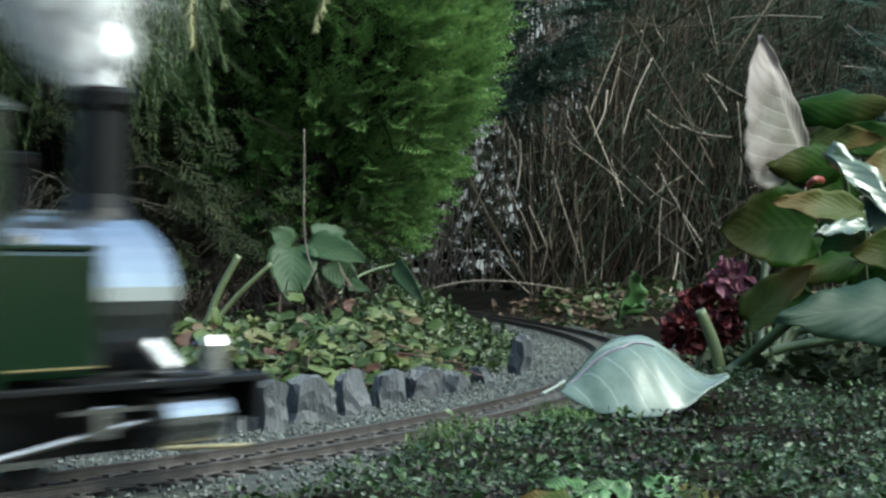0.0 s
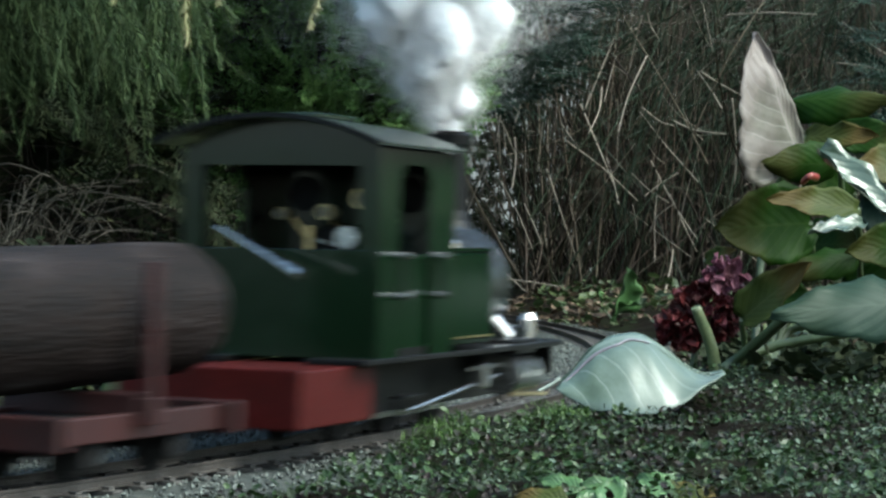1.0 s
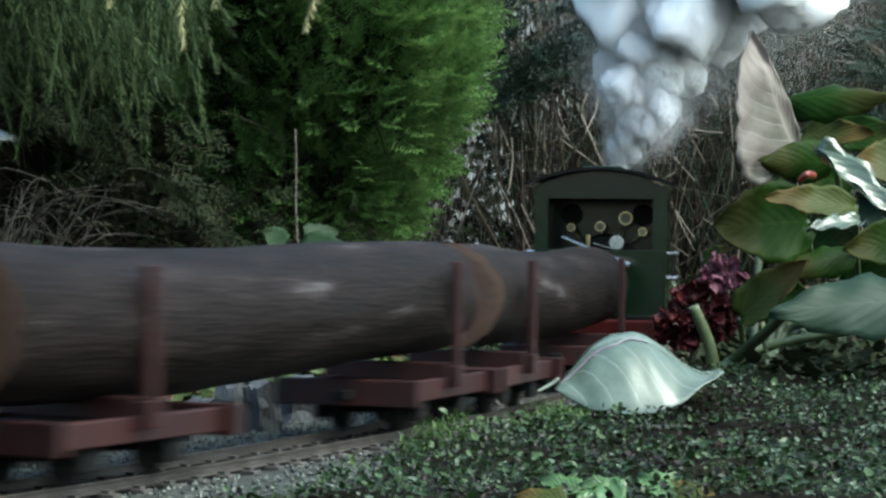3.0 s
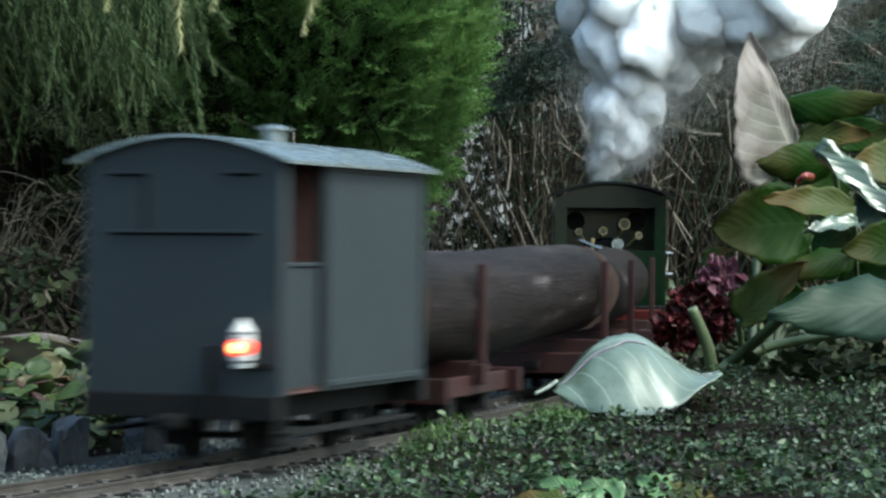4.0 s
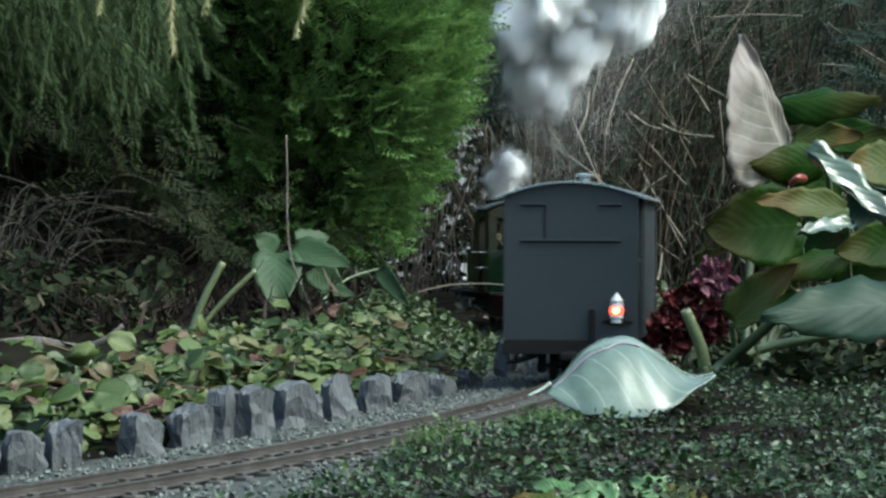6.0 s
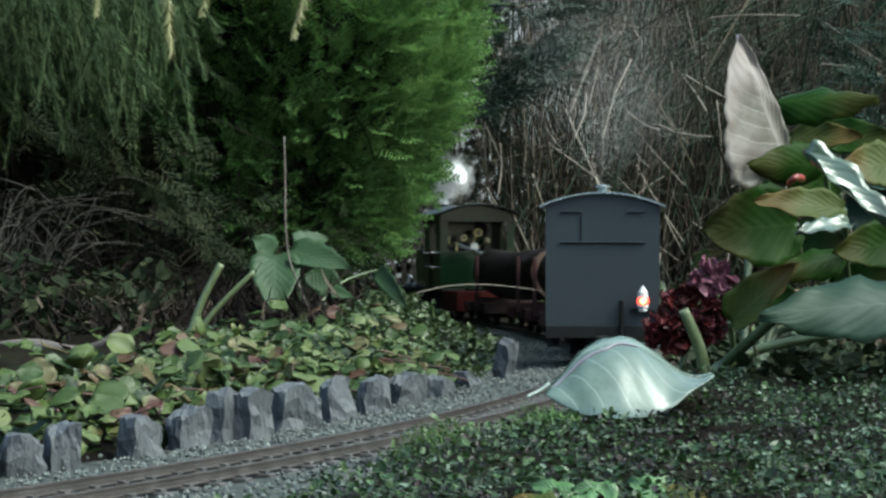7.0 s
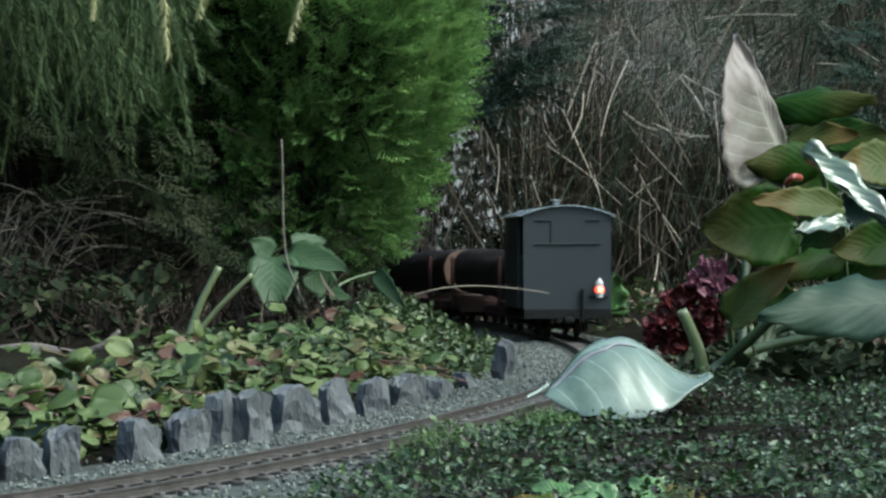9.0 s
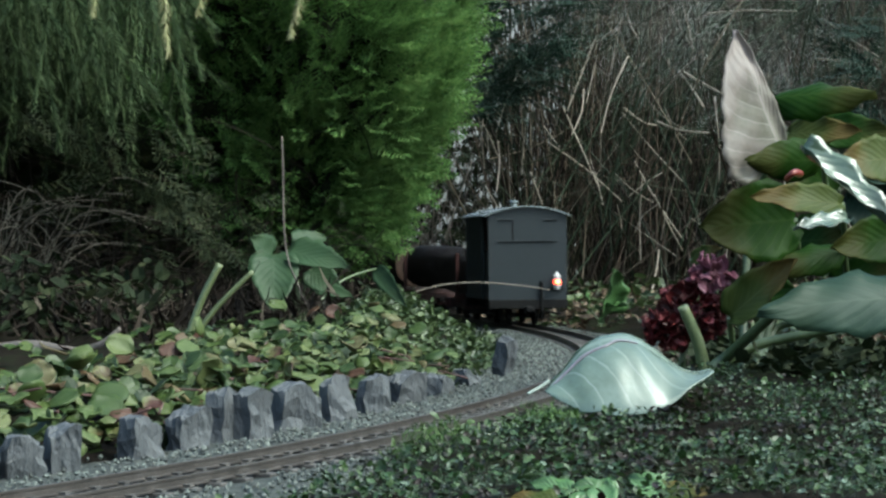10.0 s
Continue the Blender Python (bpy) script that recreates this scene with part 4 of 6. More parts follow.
def spray_template(seed, curl=0.5, leaflets=9, fan=0.42, fine=0.05):
    """A feathery frond of unit length along +y: an axis and two ranks of forked side twigs, as thin bent strips."""
    rnd = random.Random(seed)
    v, f = [], []

    def strip(a, b, w, bend):
        a, b = np.array(a), np.array(b)
        d = b - a
        n = np.cross(d, (0, 0, 1))
        n = n / (np.linalg.norm(n) + 1e-9) * w
        mid = (a + b) / 2 + np.array((0, 0, bend))
        k = len(v)
        v.extend([a - n * 0.6, a + n * 0.6, mid - n, mid + n + np.array((0, 0, w * 0.5)), b])
        f.extend([(k, k + 1, k + 3, k + 2), (k + 2, k + 3, k + 4)])

    def twig(a, b, w):
        n = np.cross(b - a, (0, 0, 1))
        n = n / (np.linalg.norm(n) + 1e-9) * w
        k = len(v)
        v.extend([a - n, a + n, b])
        f.append((k, k + 1, k + 2))

    def axis(t):
        return np.array((0.06 * math.sin(2.2 * t + seed), t, curl * 0.35 * t * t))
    for i in range(4):
        strip(axis(i / 4), axis((i + 1) / 4), fine * 0.6, 0)
    for i in range(leaflets):
        t = 0.08 + 0.88 * i / leaflets
        for sg in (-1, 1):
            ln = fan * (1 - t * 0.75) * rnd.uniform(0.75, 1.2)
            a = axis(t)
            b = a + np.array((sg * ln * 0.72, ln * rnd.uniform(0.55, 0.85), ln * rnd.uniform(-0.1, 0.45) * curl))
            strip(a, b, fine * 0.8, 0.02)
            for q in ((0.4, 0.72) if leaflets < 6 else (0.55,)):
                c = a + (b - a) * q
                for s2 in (-1, 1):
                    l2 = ln * 0.42 * rnd.uniform(0.7, 1.2)
                    twig(c, c + np.array((sg * l2 * (0.9 if s2 > 0 else 0.15), l2 * (0.35 if s2 > 0 else 1.0), l2 * rnd.uniform(-0.2, 0.5) * curl)), fine * 0.95)
    return np.array(v), f


def brush_template(seed, pairs=34):
    """A drooping shoot of unit length along +y with fine needles in two loose ranks swept along it."""
    rnd = random.Random(seed)
    v, f = [], []
    for k in range(pairs):
        t = k / pairs
        c = np.array((0.05 * math.sin(2.4 * t + seed), t, 0.05 * t * t))
        for j in range(5):
            a = rnd.gauss(0.0 if j % 2 else math.pi, 0.7)
            ln = 0.15 * (1.15 - 0.75 * t) * rnd.uniform(0.7, 1.2)
            o = np.array((math.cos(a) * ln * 0.62, ln * rnd.uniform(0.7, 1.0), math.sin(a) * ln * 0.62))
            s_ = np.array((-math.sin(a), 0, math.cos(a))) * 0.0065
            i = len(v)
            v.extend([c - s_, c + s_, c + o])
            f.append((i, i + 1, i + 2))
    return np.array(v), f


def frames_for(dirs, ups):
    y = dirs / np.linalg.norm(dirs, axis=1, keepdims=True)
    x = np.cross(y, ups)
    x /= np.linalg.norm(x, axis=1, keepdims=True) + 1e-9
    z = np.cross(x, y)
    return np.stack([x, y, z], 2)


def scatter(name, templates, places, dirs, ups, sizes, material, parent=None, seed=1):
    """Many copies of templates joined into one mesh; sizes is n or n x 3."""
    rs = np.random.default_rng(seed)
    R = frames_for(np.asarray(dirs, float), np.asarray(ups, float))
    sizes = np.asarray(sizes, float)
    if sizes.ndim == 1:
        sizes = np.repeat(sizes[:, None], 3, 1)
    V, F, n = [], [], 0
    pick = rs.integers(0, len(templates), len(places))
    for k, (tv, tf) in enumerate(templates):
        idx = np.nonzero(pick == k)[0]
        if not len(idx):
            continue
        q = np.einsum("nij,nmj->nmi", R[idx], tv[None] * sizes[idx][:, None, :]) + np.asarray(places)[idx][:, None, :]
        V.append(q.reshape(-1, 3))
        m = len(tv)
        for i in range(len(idx)):
            F.extend([tuple(a + n + i * m for a in face) for face in tf])
        n += m * len(idx)
    return raw(name, np.concatenate(V), F, material, parent)


SPRAYS = [spray_template(i, 0.6, 8, 0.36, 0.017) for i in range(4)]
LOOSE = [spray_template(10 + i, 0.4, 6, 0.5, 0.022) for i in range(3)]
BRUSH = [brush_template(30 + i) for i in range(3)]
COARSE = [spray_template(20 + i, 0.5, 4, 0.5, 0.09) for i in range(3)]


def unit(rs, n):
    q = rs.normal(size=(n, 3))
    return q / np.linalg.norm(q, axis=1, keepdims=True)


def limbs(name, parent, start, ends, r, material, sag=0.0):
    for e in ends:
        mid = (Vector(start) + Vector(e)) / 2 + Vector((0, 0, sag))
        part(name, stalk([start, mid, e], r, r * 0.3, 6), material, parent)


# ---- the big conifer beside the track ----
def crown_radius(z):
    return np.interp(z, [0.085, 0.11, 0.19, 0.257, 0.35, 0.5, 0.8, 1.1, 1.5], [0.05, 0.105, 0.15, 0.195, 0.232, 0.26, 0.26, 0.2, 0.03])


def big_conifer():
    rs = np.random.default_rng(11)
    tree = thing("conifer", "bright green feathery conifer with dense drooping sprays over the bank", "tree")
    cx, cy = -0.160, 2.92
    part("trunk", stalk([(cx - 0.05, cy + 0.10, 0.0), (cx - 0.03, cy + 0.05, 0.3), (cx, cy + 0.02, 0.9), (cx, cy, 1.45)], 0.022, 0.006, 10), TRUNK, tree)
    for k in range(26):
        z = rs.uniform(0.15, 1.2)
        a = rs.uniform(0, 6.28)
        r = float(crown_radius(z)) * 0.8
        part("limb", stalk([(cx - 0.02, cy + 0.04, z - 0.05), (cx + r * 0.5 * math.cos(a), cy + r * 0.5 * math.sin(a), z - 0.02), (cx + r * math.cos(a), cy + r * math.sin(a), z + 0.04)], 0.005, 0.0015, 5), TRUNK, tree)
    n = 9600
    z = rs.uniform(0.085, 1.45, n)
    z[: n * 4 // 5] = rs.uniform(0.085, 0.48, n * 4 // 5)
    a = rs.uniform(0, 2 * math.pi, n)
    lump = 1 + 0.10 * np.sin(3 * a + 14 * z) + 0.07 * np.sin(7 * a - 23 * z)
    depth = 1 - np.abs(rs.normal(0, 0.16, n))
    r = crown_radius(z) * lump * depth - 0.03
    # the left of the crown is thin and bare inside; the side away from the camera is thinned to suit the view
    thin = (z < 0.6) & (rs.uniform(size=n) < np.where(np.sin(a) > 0.45, 0.45, np.interp(np.cos(a), [-1, 0.1, 0.45, 0.75], [0.42, 0.28, 0.1, 0.0])))
    keep = ~thin
    p = np.stack([cx + r * np.cos(a), cy + r * np.sin(a), z], 1)[keep]
    a, z = a[keep], z[keep]
    d = np.stack([np.cos(a), np.sin(a), rs.normal(0.30, 0.3, len(a))], 1) + rs.normal(0, 0.30, (len(a), 3))
    d[:, 2] -= smooth01(0.2, 0.1, z) * 0.7
    up = np.array((0, 0, 1.0)) + rs.normal(0, 0.5, (len(a), 3))
    scatter("crown", SPRAYS, p, d, up, rs.uniform(0.030, 0.062, len(a)), THUJA, tree, 2)
    # near-black sprays fill the crown, so its inner shade is painted in
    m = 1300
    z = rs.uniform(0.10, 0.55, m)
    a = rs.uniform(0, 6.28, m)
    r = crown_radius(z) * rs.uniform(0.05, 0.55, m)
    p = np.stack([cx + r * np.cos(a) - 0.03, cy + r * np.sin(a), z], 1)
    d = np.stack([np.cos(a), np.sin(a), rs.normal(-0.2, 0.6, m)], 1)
    tagged(scatter("inner_sprays", COARSE, p, d, rs.normal(0, 1, (m, 3)), rs.uniform(0.04, 0.08, m), HEDGE_AND_SHADE, tree, 4), kind="stuff")
    return tree


big_conifer()


def second_conifer():
    rs = np.random.default_rng(13)
    tree = thing("conifer", "dark bluish conifer branches behind the bright green one", "tree")
    cx, cy = 0.02, 3.75
    part("trunk", stalk([(-0.32, 4.35, -0.01), (-0.2, 4.1, 0.4), (cx, cy, 0.8)], 0.02, 0.008, 9), TRUNK, tree)
    n = 1500
    z = rs.uniform(0.30, 1.0, n)
    a = rs.uniform(0, 6.283, n)
    r = np.interp(z, [0.3, 0.36, 0.45, 0.6, 0.8, 1.0], [0.06, 0.14, 0.20, 0.22, 0.2, 0.08]) * (1 - np.abs(rs.normal(0, 0.2, n)))
    p = np.stack([cx + r * np.cos(a), cy + r * np.sin(a), z], 1)
    d = np.stack([np.cos(a), np.sin(a), rs.normal(0.1, 0.4, n)], 1)
    scatter("crown", SPRAYS, p, d, np.array((0, 0, 1.0)) + rs.normal(0, 0.4, (n, 3)), rs.uniform(0.05, 0.10, n), BLUE_CON, tree, 3)
    # a second one at the far right edge
    t2 = thing("conifer", "bluish green conifer sprays at the edge of the reeds", "tree")
    cx, cy = 0.56, 2.75
    part("trunk", stalk([(cx + 0.08, cy + 0.1, -0.01), (cx + 0.05, cy + 0.05, 0.3), (cx + 0.05, cy, 0.9)], 0.014, 0.005, 8), TRUNK, t2)
    n = 700
    z = rs.uniform(0.12, 0.75, n)
    a = rs.uniform(0, 6.283, n)
    r = 0.115 * (1 - np.abs(rs.normal(0, 0.2, n))) * np.interp(z, [0.12, 0.2, 0.3, 0.75], [0.4, 0.9, 1, 0.8])
    p = np.stack([cx + r * np.cos(a), cy + r * np.sin(a), z], 1)
    d = np.stack([np.cos(a), np.sin(a), rs.normal(0.2, 0.4, n)], 1)
    scatter("crown", SPRAYS, p, d, np.array((0, 0, 1.0)) + rs.normal(0, 0.4, (n, 3)), rs.uniform(0.035, 0.07, n), BLUE_CON, t2, 5)


second_conifer()


# ---- a branch that hangs in from above, with pale tips ----
def hanging_branch():
    rs = np.random.default_rng(17)
    tree = thing("spruce", "olive green spruce with drooping sprays and pale hanging tips", "tree")
    part("trunk", stalk([(-0.95, 2.75, -0.01), (-0.93, 2.72, 0.6), (-0.9, 2.7, 1.5)], 0.035, 0.015, 10), TRUNK, tree)
    for e in ((-0.30, 2.2, 0.34), (-0.20, 2.15, 0.40), (-0.42, 2.1, 0.37), (-0.08, 2.25, 0.42), (-0.5, 2.0, 0.45), (-0.02, 2.2, 0.5)):
        part("bough", stalk([(-0.93, 2.72, 0.55), (-0.6, 2.4, 0.55), e], 0.010, 0.002, 6), TRUNK, tree)
    n = 420
    x = rs.uniform(-0.66, -0.245, n)
    y = rs.uniform(1.95, 2.5, n)
    low = 0.325 + 0.035 * np.sin(29 * x) + np.interp(x, [-0.6, -0.40, -0.30, -0.24, -0.21], [0.02, 0.0, 0.0, 0.05, 0.08])
    z = low + np.abs(rs.normal(0, 0.09, n))
    p = np.stack([x, y, z], 1)
    d = np.stack([rs.normal(0.12, 0.22, n), rs.normal(-0.1, 0.25, n), rs.normal(-1.0, 0.15, n)], 1)
    tagged(scatter("foliage", BRUSH, p, d, rs.normal(0, 1, (n, 3)), rs.uniform(0.07, 0.13, n), OLIVE, tree, 6), kind="stuff")
    n = 150
    p = np.stack([rs.uniform(-0.72, -0.28, n), rs.uniform(2.3, 2.7, n), 0.27 + np.abs(rs.normal(0, 0.10, n))], 1)
    d = np.stack([rs.normal(0.15, 0.3, n), rs.normal(-0.2, 0.3, n), rs.normal(-0.9, 0.3, n)], 1)
    tagged(scatter("inner_foliage", BRUSH, p, d, rs.normal(0, 1, (n, 3)), rs.uniform(0.06, 0.12, n), OLIVE, tree, 16), kind="stuff")
    # canopy added above the view, only to keep light off the bank
    n = 1100
    p = np.stack([rs.uniform(-1.3, -0.34, n), rs.uniform(2.15, 3.5, n), rs.uniform(0.48, 1.0, n)], 1)
    d = np.stack([rs.normal(0.1, 0.5, n), rs.normal(-0.1, 0.5, n), rs.normal(-0.5, 0.4, n)], 1)
    tagged(scatter("upper_foliage", COARSE, p, d, rs.normal(0, 1, (n, 3)), rs.uniform(0.08, 0.14, n), OLIVE, tree, 7), kind="stuff")
    # sparse fronds below it, sloping down towards the bank, near black to carry the shade
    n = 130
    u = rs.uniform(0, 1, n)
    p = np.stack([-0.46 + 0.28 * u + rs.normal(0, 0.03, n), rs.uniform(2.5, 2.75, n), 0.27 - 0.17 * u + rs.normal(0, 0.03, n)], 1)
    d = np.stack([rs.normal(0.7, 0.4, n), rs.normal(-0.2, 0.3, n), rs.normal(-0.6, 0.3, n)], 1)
    tagged(scatter("lower_foliage", LOOSE, p, d, rs.normal(0, 1, (n, 3)), rs.uniform(0.03, 0.06, n), HEDGE_AND_SHADE, tree, 8), kind="stuff")
    # pale shoots: a thin stem with needles all round
    for x, y, z, ln, lean in ((-0.212, 1.90, 0.247, 0.062, -0.004), (-0.104, 1.95, 0.267, 0.050, 0.014), (-0.178, 1.95, 0.285, 0.045, 0.012), (-0.262, 1.90, 0.280, 0.04, 0.004)):
        v, f = [], []
        for k in range(230):
            u = k / 230
            c = np.array((x + lean * (1 - u) * -1, y, z + ln * u))
            a = rs.uniform(0, 6.28)
            l = 0.0075 * (0.6 + u * 0.5)
            o = np.array((math.cos(a), math.sin(a), -1.2)) * l
            s_ = np.array((-math.sin(a), math.cos(a), 0)) * 0.0007
            i = len(v)
            v.extend([c - s_, c + s_, c + o])
            f.append((i, i + 1, i + 2))
        sh = raw("pale_shoot", v, f, TIPS, tree)
        part("shoot_stem", stalk([(x - lean, y, z), (x - lean * 0.4, y, z + ln * 0.6), (x, y, z + ln), (x - 0.01, y + 0.02, z + ln + 0.12)], 0.0006, 0.0012, 5), TIPS, sh)


hanging_branch()


# ---- hedges added as near-black backdrops for the dark void, closing the garden behind ----
def hedge(name, label, x0, x1, y0, y1, top, n, material, seed, size=(0.10, 0.2)):
    rs = np.random.default_rng(seed)
    h = thing(name, label, "hedge")
    # lumpy near-black core, added inside the sprays to block light
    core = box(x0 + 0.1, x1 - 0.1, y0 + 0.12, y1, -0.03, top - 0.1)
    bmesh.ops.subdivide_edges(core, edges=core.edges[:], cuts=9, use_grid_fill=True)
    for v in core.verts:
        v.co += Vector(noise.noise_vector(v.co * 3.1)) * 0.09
    part("inner_growth", core, HEDGE_AND_SHADE, h)
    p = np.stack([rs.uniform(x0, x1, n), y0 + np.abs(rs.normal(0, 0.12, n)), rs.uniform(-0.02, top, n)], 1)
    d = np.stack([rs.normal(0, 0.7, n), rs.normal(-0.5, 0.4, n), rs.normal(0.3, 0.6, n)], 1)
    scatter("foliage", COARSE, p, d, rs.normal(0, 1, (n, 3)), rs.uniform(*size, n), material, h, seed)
    return h


hedge("hedge", "dense evergreen backdrop hedge, coloured near black for deep shade", -2.6, -0.30, 3.65, 4.6, 1.7, 2100, HEDGE_AND_SHADE, 21, (0.07, 0.14))
hedge("hedge", "tall near-black backdrop hedge added behind the reeds", 0.30, 4.2, 5.6, 6.6, 2.4, 1500, HEDGE_AND_SHADE, 22, (0.12, 0.24))
hedge("hedge", "near-black backdrop hedge added far behind the track", -4.2, -0.42, 5.7, 6.7, 2.4, 700, HEDGE_AND_SHADE, 23, (0.12, 0.24))


# a pale backdrop wall, added for the brightness in the gap between the hedges
def garden_wall():
    w = thing("garden_wall", "pale backdrop wall added for the bright gap beyond the hedges", "wall")
    pale = surface("pale_backdrop", [(0.3, (0.74, 0.77, 0.76)), (0.8, (0.82, 0.84, 0.83))], 3, 0.9, bump=0.4)
    part("wall", box(-6, 6, 9.0, 9.2, -0.1, 1.6, 0.01), pale, w)
    part("coping", box(-6, 6, 8.96, 9.24, 1.6, 1.66, 0.01), pale, w)


garden_wall()


# ---- reeds ----
def stems(name, rs, base, tip, bend, width, material, parent=None, seg=7):
    """Thin three-sided stems from base to tip, bowed by bend (arrays n x 3)."""
    n = len(base)
    u = np.linspace(0, 1, seg + 1)[None, :, None]
    line = base[:, None] * (1 - u) + tip[:, None] * u + bend[:, None] * (u * (1 - u) * 4)
    tan = np.gradient(line, axis=1)
    tan /= np.linalg.norm(tan, axis=2, keepdims=True) + 1e-9
    s = np.cross(tan, np.array((0.3, 1.0, 0.2)))
    s /= np.linalg.norm(s, axis=2, keepdims=True) + 1e-9
    o = np.cross(tan, s)
    w = (width[:, None, None] / 2) * (1 - 0.6 * u)
    ring = np.stack([line + w * (s * math.cos(a) + o * math.sin(a)) for a in (0.5, 2.6, 4.7)], 2)
    V = ring.reshape(-1, 3)
    F = []
    for i in range(n):
        b = i * (seg + 1) * 3
        for j in range(seg):
            for k in range(3):
                F.append((b + j * 3 + k, b + j * 3 + (k + 1) % 3, b + (j + 1) * 3 + (k + 1) % 3, b + (j + 1) * 3 + k))
    return raw(name, V, F, material, parent, smooth=True)


def reed_bed():
    rs = np.random.default_rng(31)
    reeds = thing("reed_clump", "tangled clump of brown and green reeds with pale broken straws", "reeds")
    n = 2100
    base = np.stack([rs.uniform(0.11, 1.10, n), rs.uniform(3.95, 5.3, n), np.full(n, 0.0)], 1)
    base[:, 0] = np.maximum(base[:, 0], 0.019 * base[:, 1])
    tip = base + np.stack([rs.normal(0.07, 0.20, n), rs.normal(-0.05, 0.12, n), rs.uniform(0.35, 0.95, n)], 1)
    tip[:, 1] = np.maximum(tip[:, 1], 3.55)
    tagged(stems("reed_growth", rs, base, tip, rs.normal(0, 0.035, (n, 3)), rs.uniform(0.0016, 0.0055, n), REED, reeds), kind="stuff")
    n = 420
    c = np.stack([rs.uniform(0.10, 0.95, n), rs.uniform(3.75, 4.5, n), rs.uniform(0.03, 0.62, n)], 1)
    a = rs.uniform(0, math.pi, n)
    h = np.stack([np.cos(a), rs.normal(0, 0.25, n), np.sin(a)], 1) * rs.uniform(0.06, 0.2, n)[:, None]
    tagged(stems("fallen_reeds", rs, c - h, c + h, rs.normal(0, 0.012, (n, 3)), rs.uniform(0.0012, 0.003, n), REED, reeds, 5), kind="stuff")
    straws = [(0.191, 0.318, 0.240, 0.191), (0.167, 0.257, 0.284, 0.168), (0.291, 0.393, 0.244, 0.266), (0.182, 0.416, 0.189, 0.376), (0.189, 0.376, 0.218, 0.368), (0.413, 0.461, 0.546, 0.457), (0.005, 0.113, 0.048, 0.232), (0.089, 0.263, 0.085, 0.183), (0.284, 0.312, 0.342, 0.290), (0.324, 0.028, 0.344, 0.092), (0.360, 0.393, 0.361, 0.377), (0.058, 0.299, 0.069, 0.223), (0.074, 0.312, 0.076, 0.250), (0.107, 0.161, 0.134, 0.099), (0.222, 0.343, 0.200, 0.268), (0.306, 0.232, 0.377, 0.108), (0.333, 0.179, 0.382, 0.090), (0.138, 0.214, 0.191, 0.073), (0.377, 0.374, 0.448, 0.338), (0.275, 0.436, 0.218, 0.405), (0.333, 0.294, 0.413, 0.272), (0.426, 0.330, 0.435, 0.197)]
    for _ in range(75):
        cx_, cz_ = rs.uniform(0.05, 0.75), rs.uniform(0.04, 0.50)
        a_ = rs.normal(2.2, 0.4) if rs.uniform() < 0.5 else rs.normal(1.25, 0.5)
        h_ = rs.uniform(0.02, 0.075)
        straws.append((cx_ - h_ * math.cos(a_), cz_ - h_ * math.sin(a_), cx_ + h_ * math.cos(a_), cz_ + h_ * math.sin(a_)))
    for i, (xa, za, xb, zb) in enumerate(straws):
        ya, yb = rs.uniform(3.82, 3.95), rs.uniform(3.80, 3.98)
        mid = Vector(((xa + xb) / 2 + rs.normal(0, 0.003), (ya + yb) / 2, (za + zb) / 2 + rs.normal(0, 0.003)))
        w = rs.uniform(0.0012, 0.0019) if i < 22 else rs.uniform(0.0006, 0.0013)
        part("straw", stalk([(xa, ya, za), mid, (xb, yb, zb)], w, w * 0.7, 5), STRAW, reeds)
    n = 220
    base = np.stack([rs.uniform(0.10, 0.9, n), rs.uniform(3.8, 4.6, n), rs.uniform(0.0, 0.2, n)], 1)
    tip = base + np.stack([rs.normal(0.05, 0.22, n), rs.normal(-0.05, 0.08, n), rs.uniform(0.1, 0.5, n)], 1)
    tagged(stems("rush_growth", rs, base, tip, np.stack([rs.normal(0, 0.03, n), rs.normal(0, 0.02, n), rs.uniform(0, 0.09, n)], 1), rs.uniform(0.0016, 0.003, n), RUSH, reeds), kind="stuff")
    n = 2000
    p = np.stack([rs.uniform(-0.16, 0.16, n), rs.uniform(4.7, 5.4, n), rs.uniform(0.0, 0.55, n)], 1)
    tagged(scatter("brush_leaves", COARSE, p, unit(rs, n), unit(rs, n), rs.uniform(0.012, 0.035, n), HEDGE_AND_SHADE, reeds, 33), kind="stuff")
    # leaning olive stems over the top of the clump
    n = 900
    base = np.stack([rs.uniform(0.25, 1.0, n), rs.uniform(3.9, 5.0, n), rs.uniform(0.25, 0.5, n)], 1)
    tip = base + np.stack([rs.normal(0.16, 0.10, n), rs.normal(-0.03, 0.08, n), rs.uniform(0.08, 0.3, n)], 1)
    tagged(stems("leaning_growth", rs, base, tip, rs.normal(0, 0.02, (n, 3)), rs.uniform(0.0016, 0.004, n), RUSH, reeds), kind="stuff")
    # short dead stems and light brush in the gap by the conifer
    n = 130
    base = np.stack([rs.uniform(-0.09, 0.07, n), rs.uniform(4.55, 5.2, n), np.full(n, 0.0)], 1)
    tip = base + np.stack([rs.normal(0.0, 0.06, n), rs.normal(0, 0.05, n), rs.uniform(0.12, 0.45, n)], 1)
    tagged(stems("thin_brush", rs, base, tip, rs.normal(0, 0.02, (n, 3)), rs.uniform(0.0015, 0.0035, n), TWIG, reeds), kind="stuff")


reed_bed()


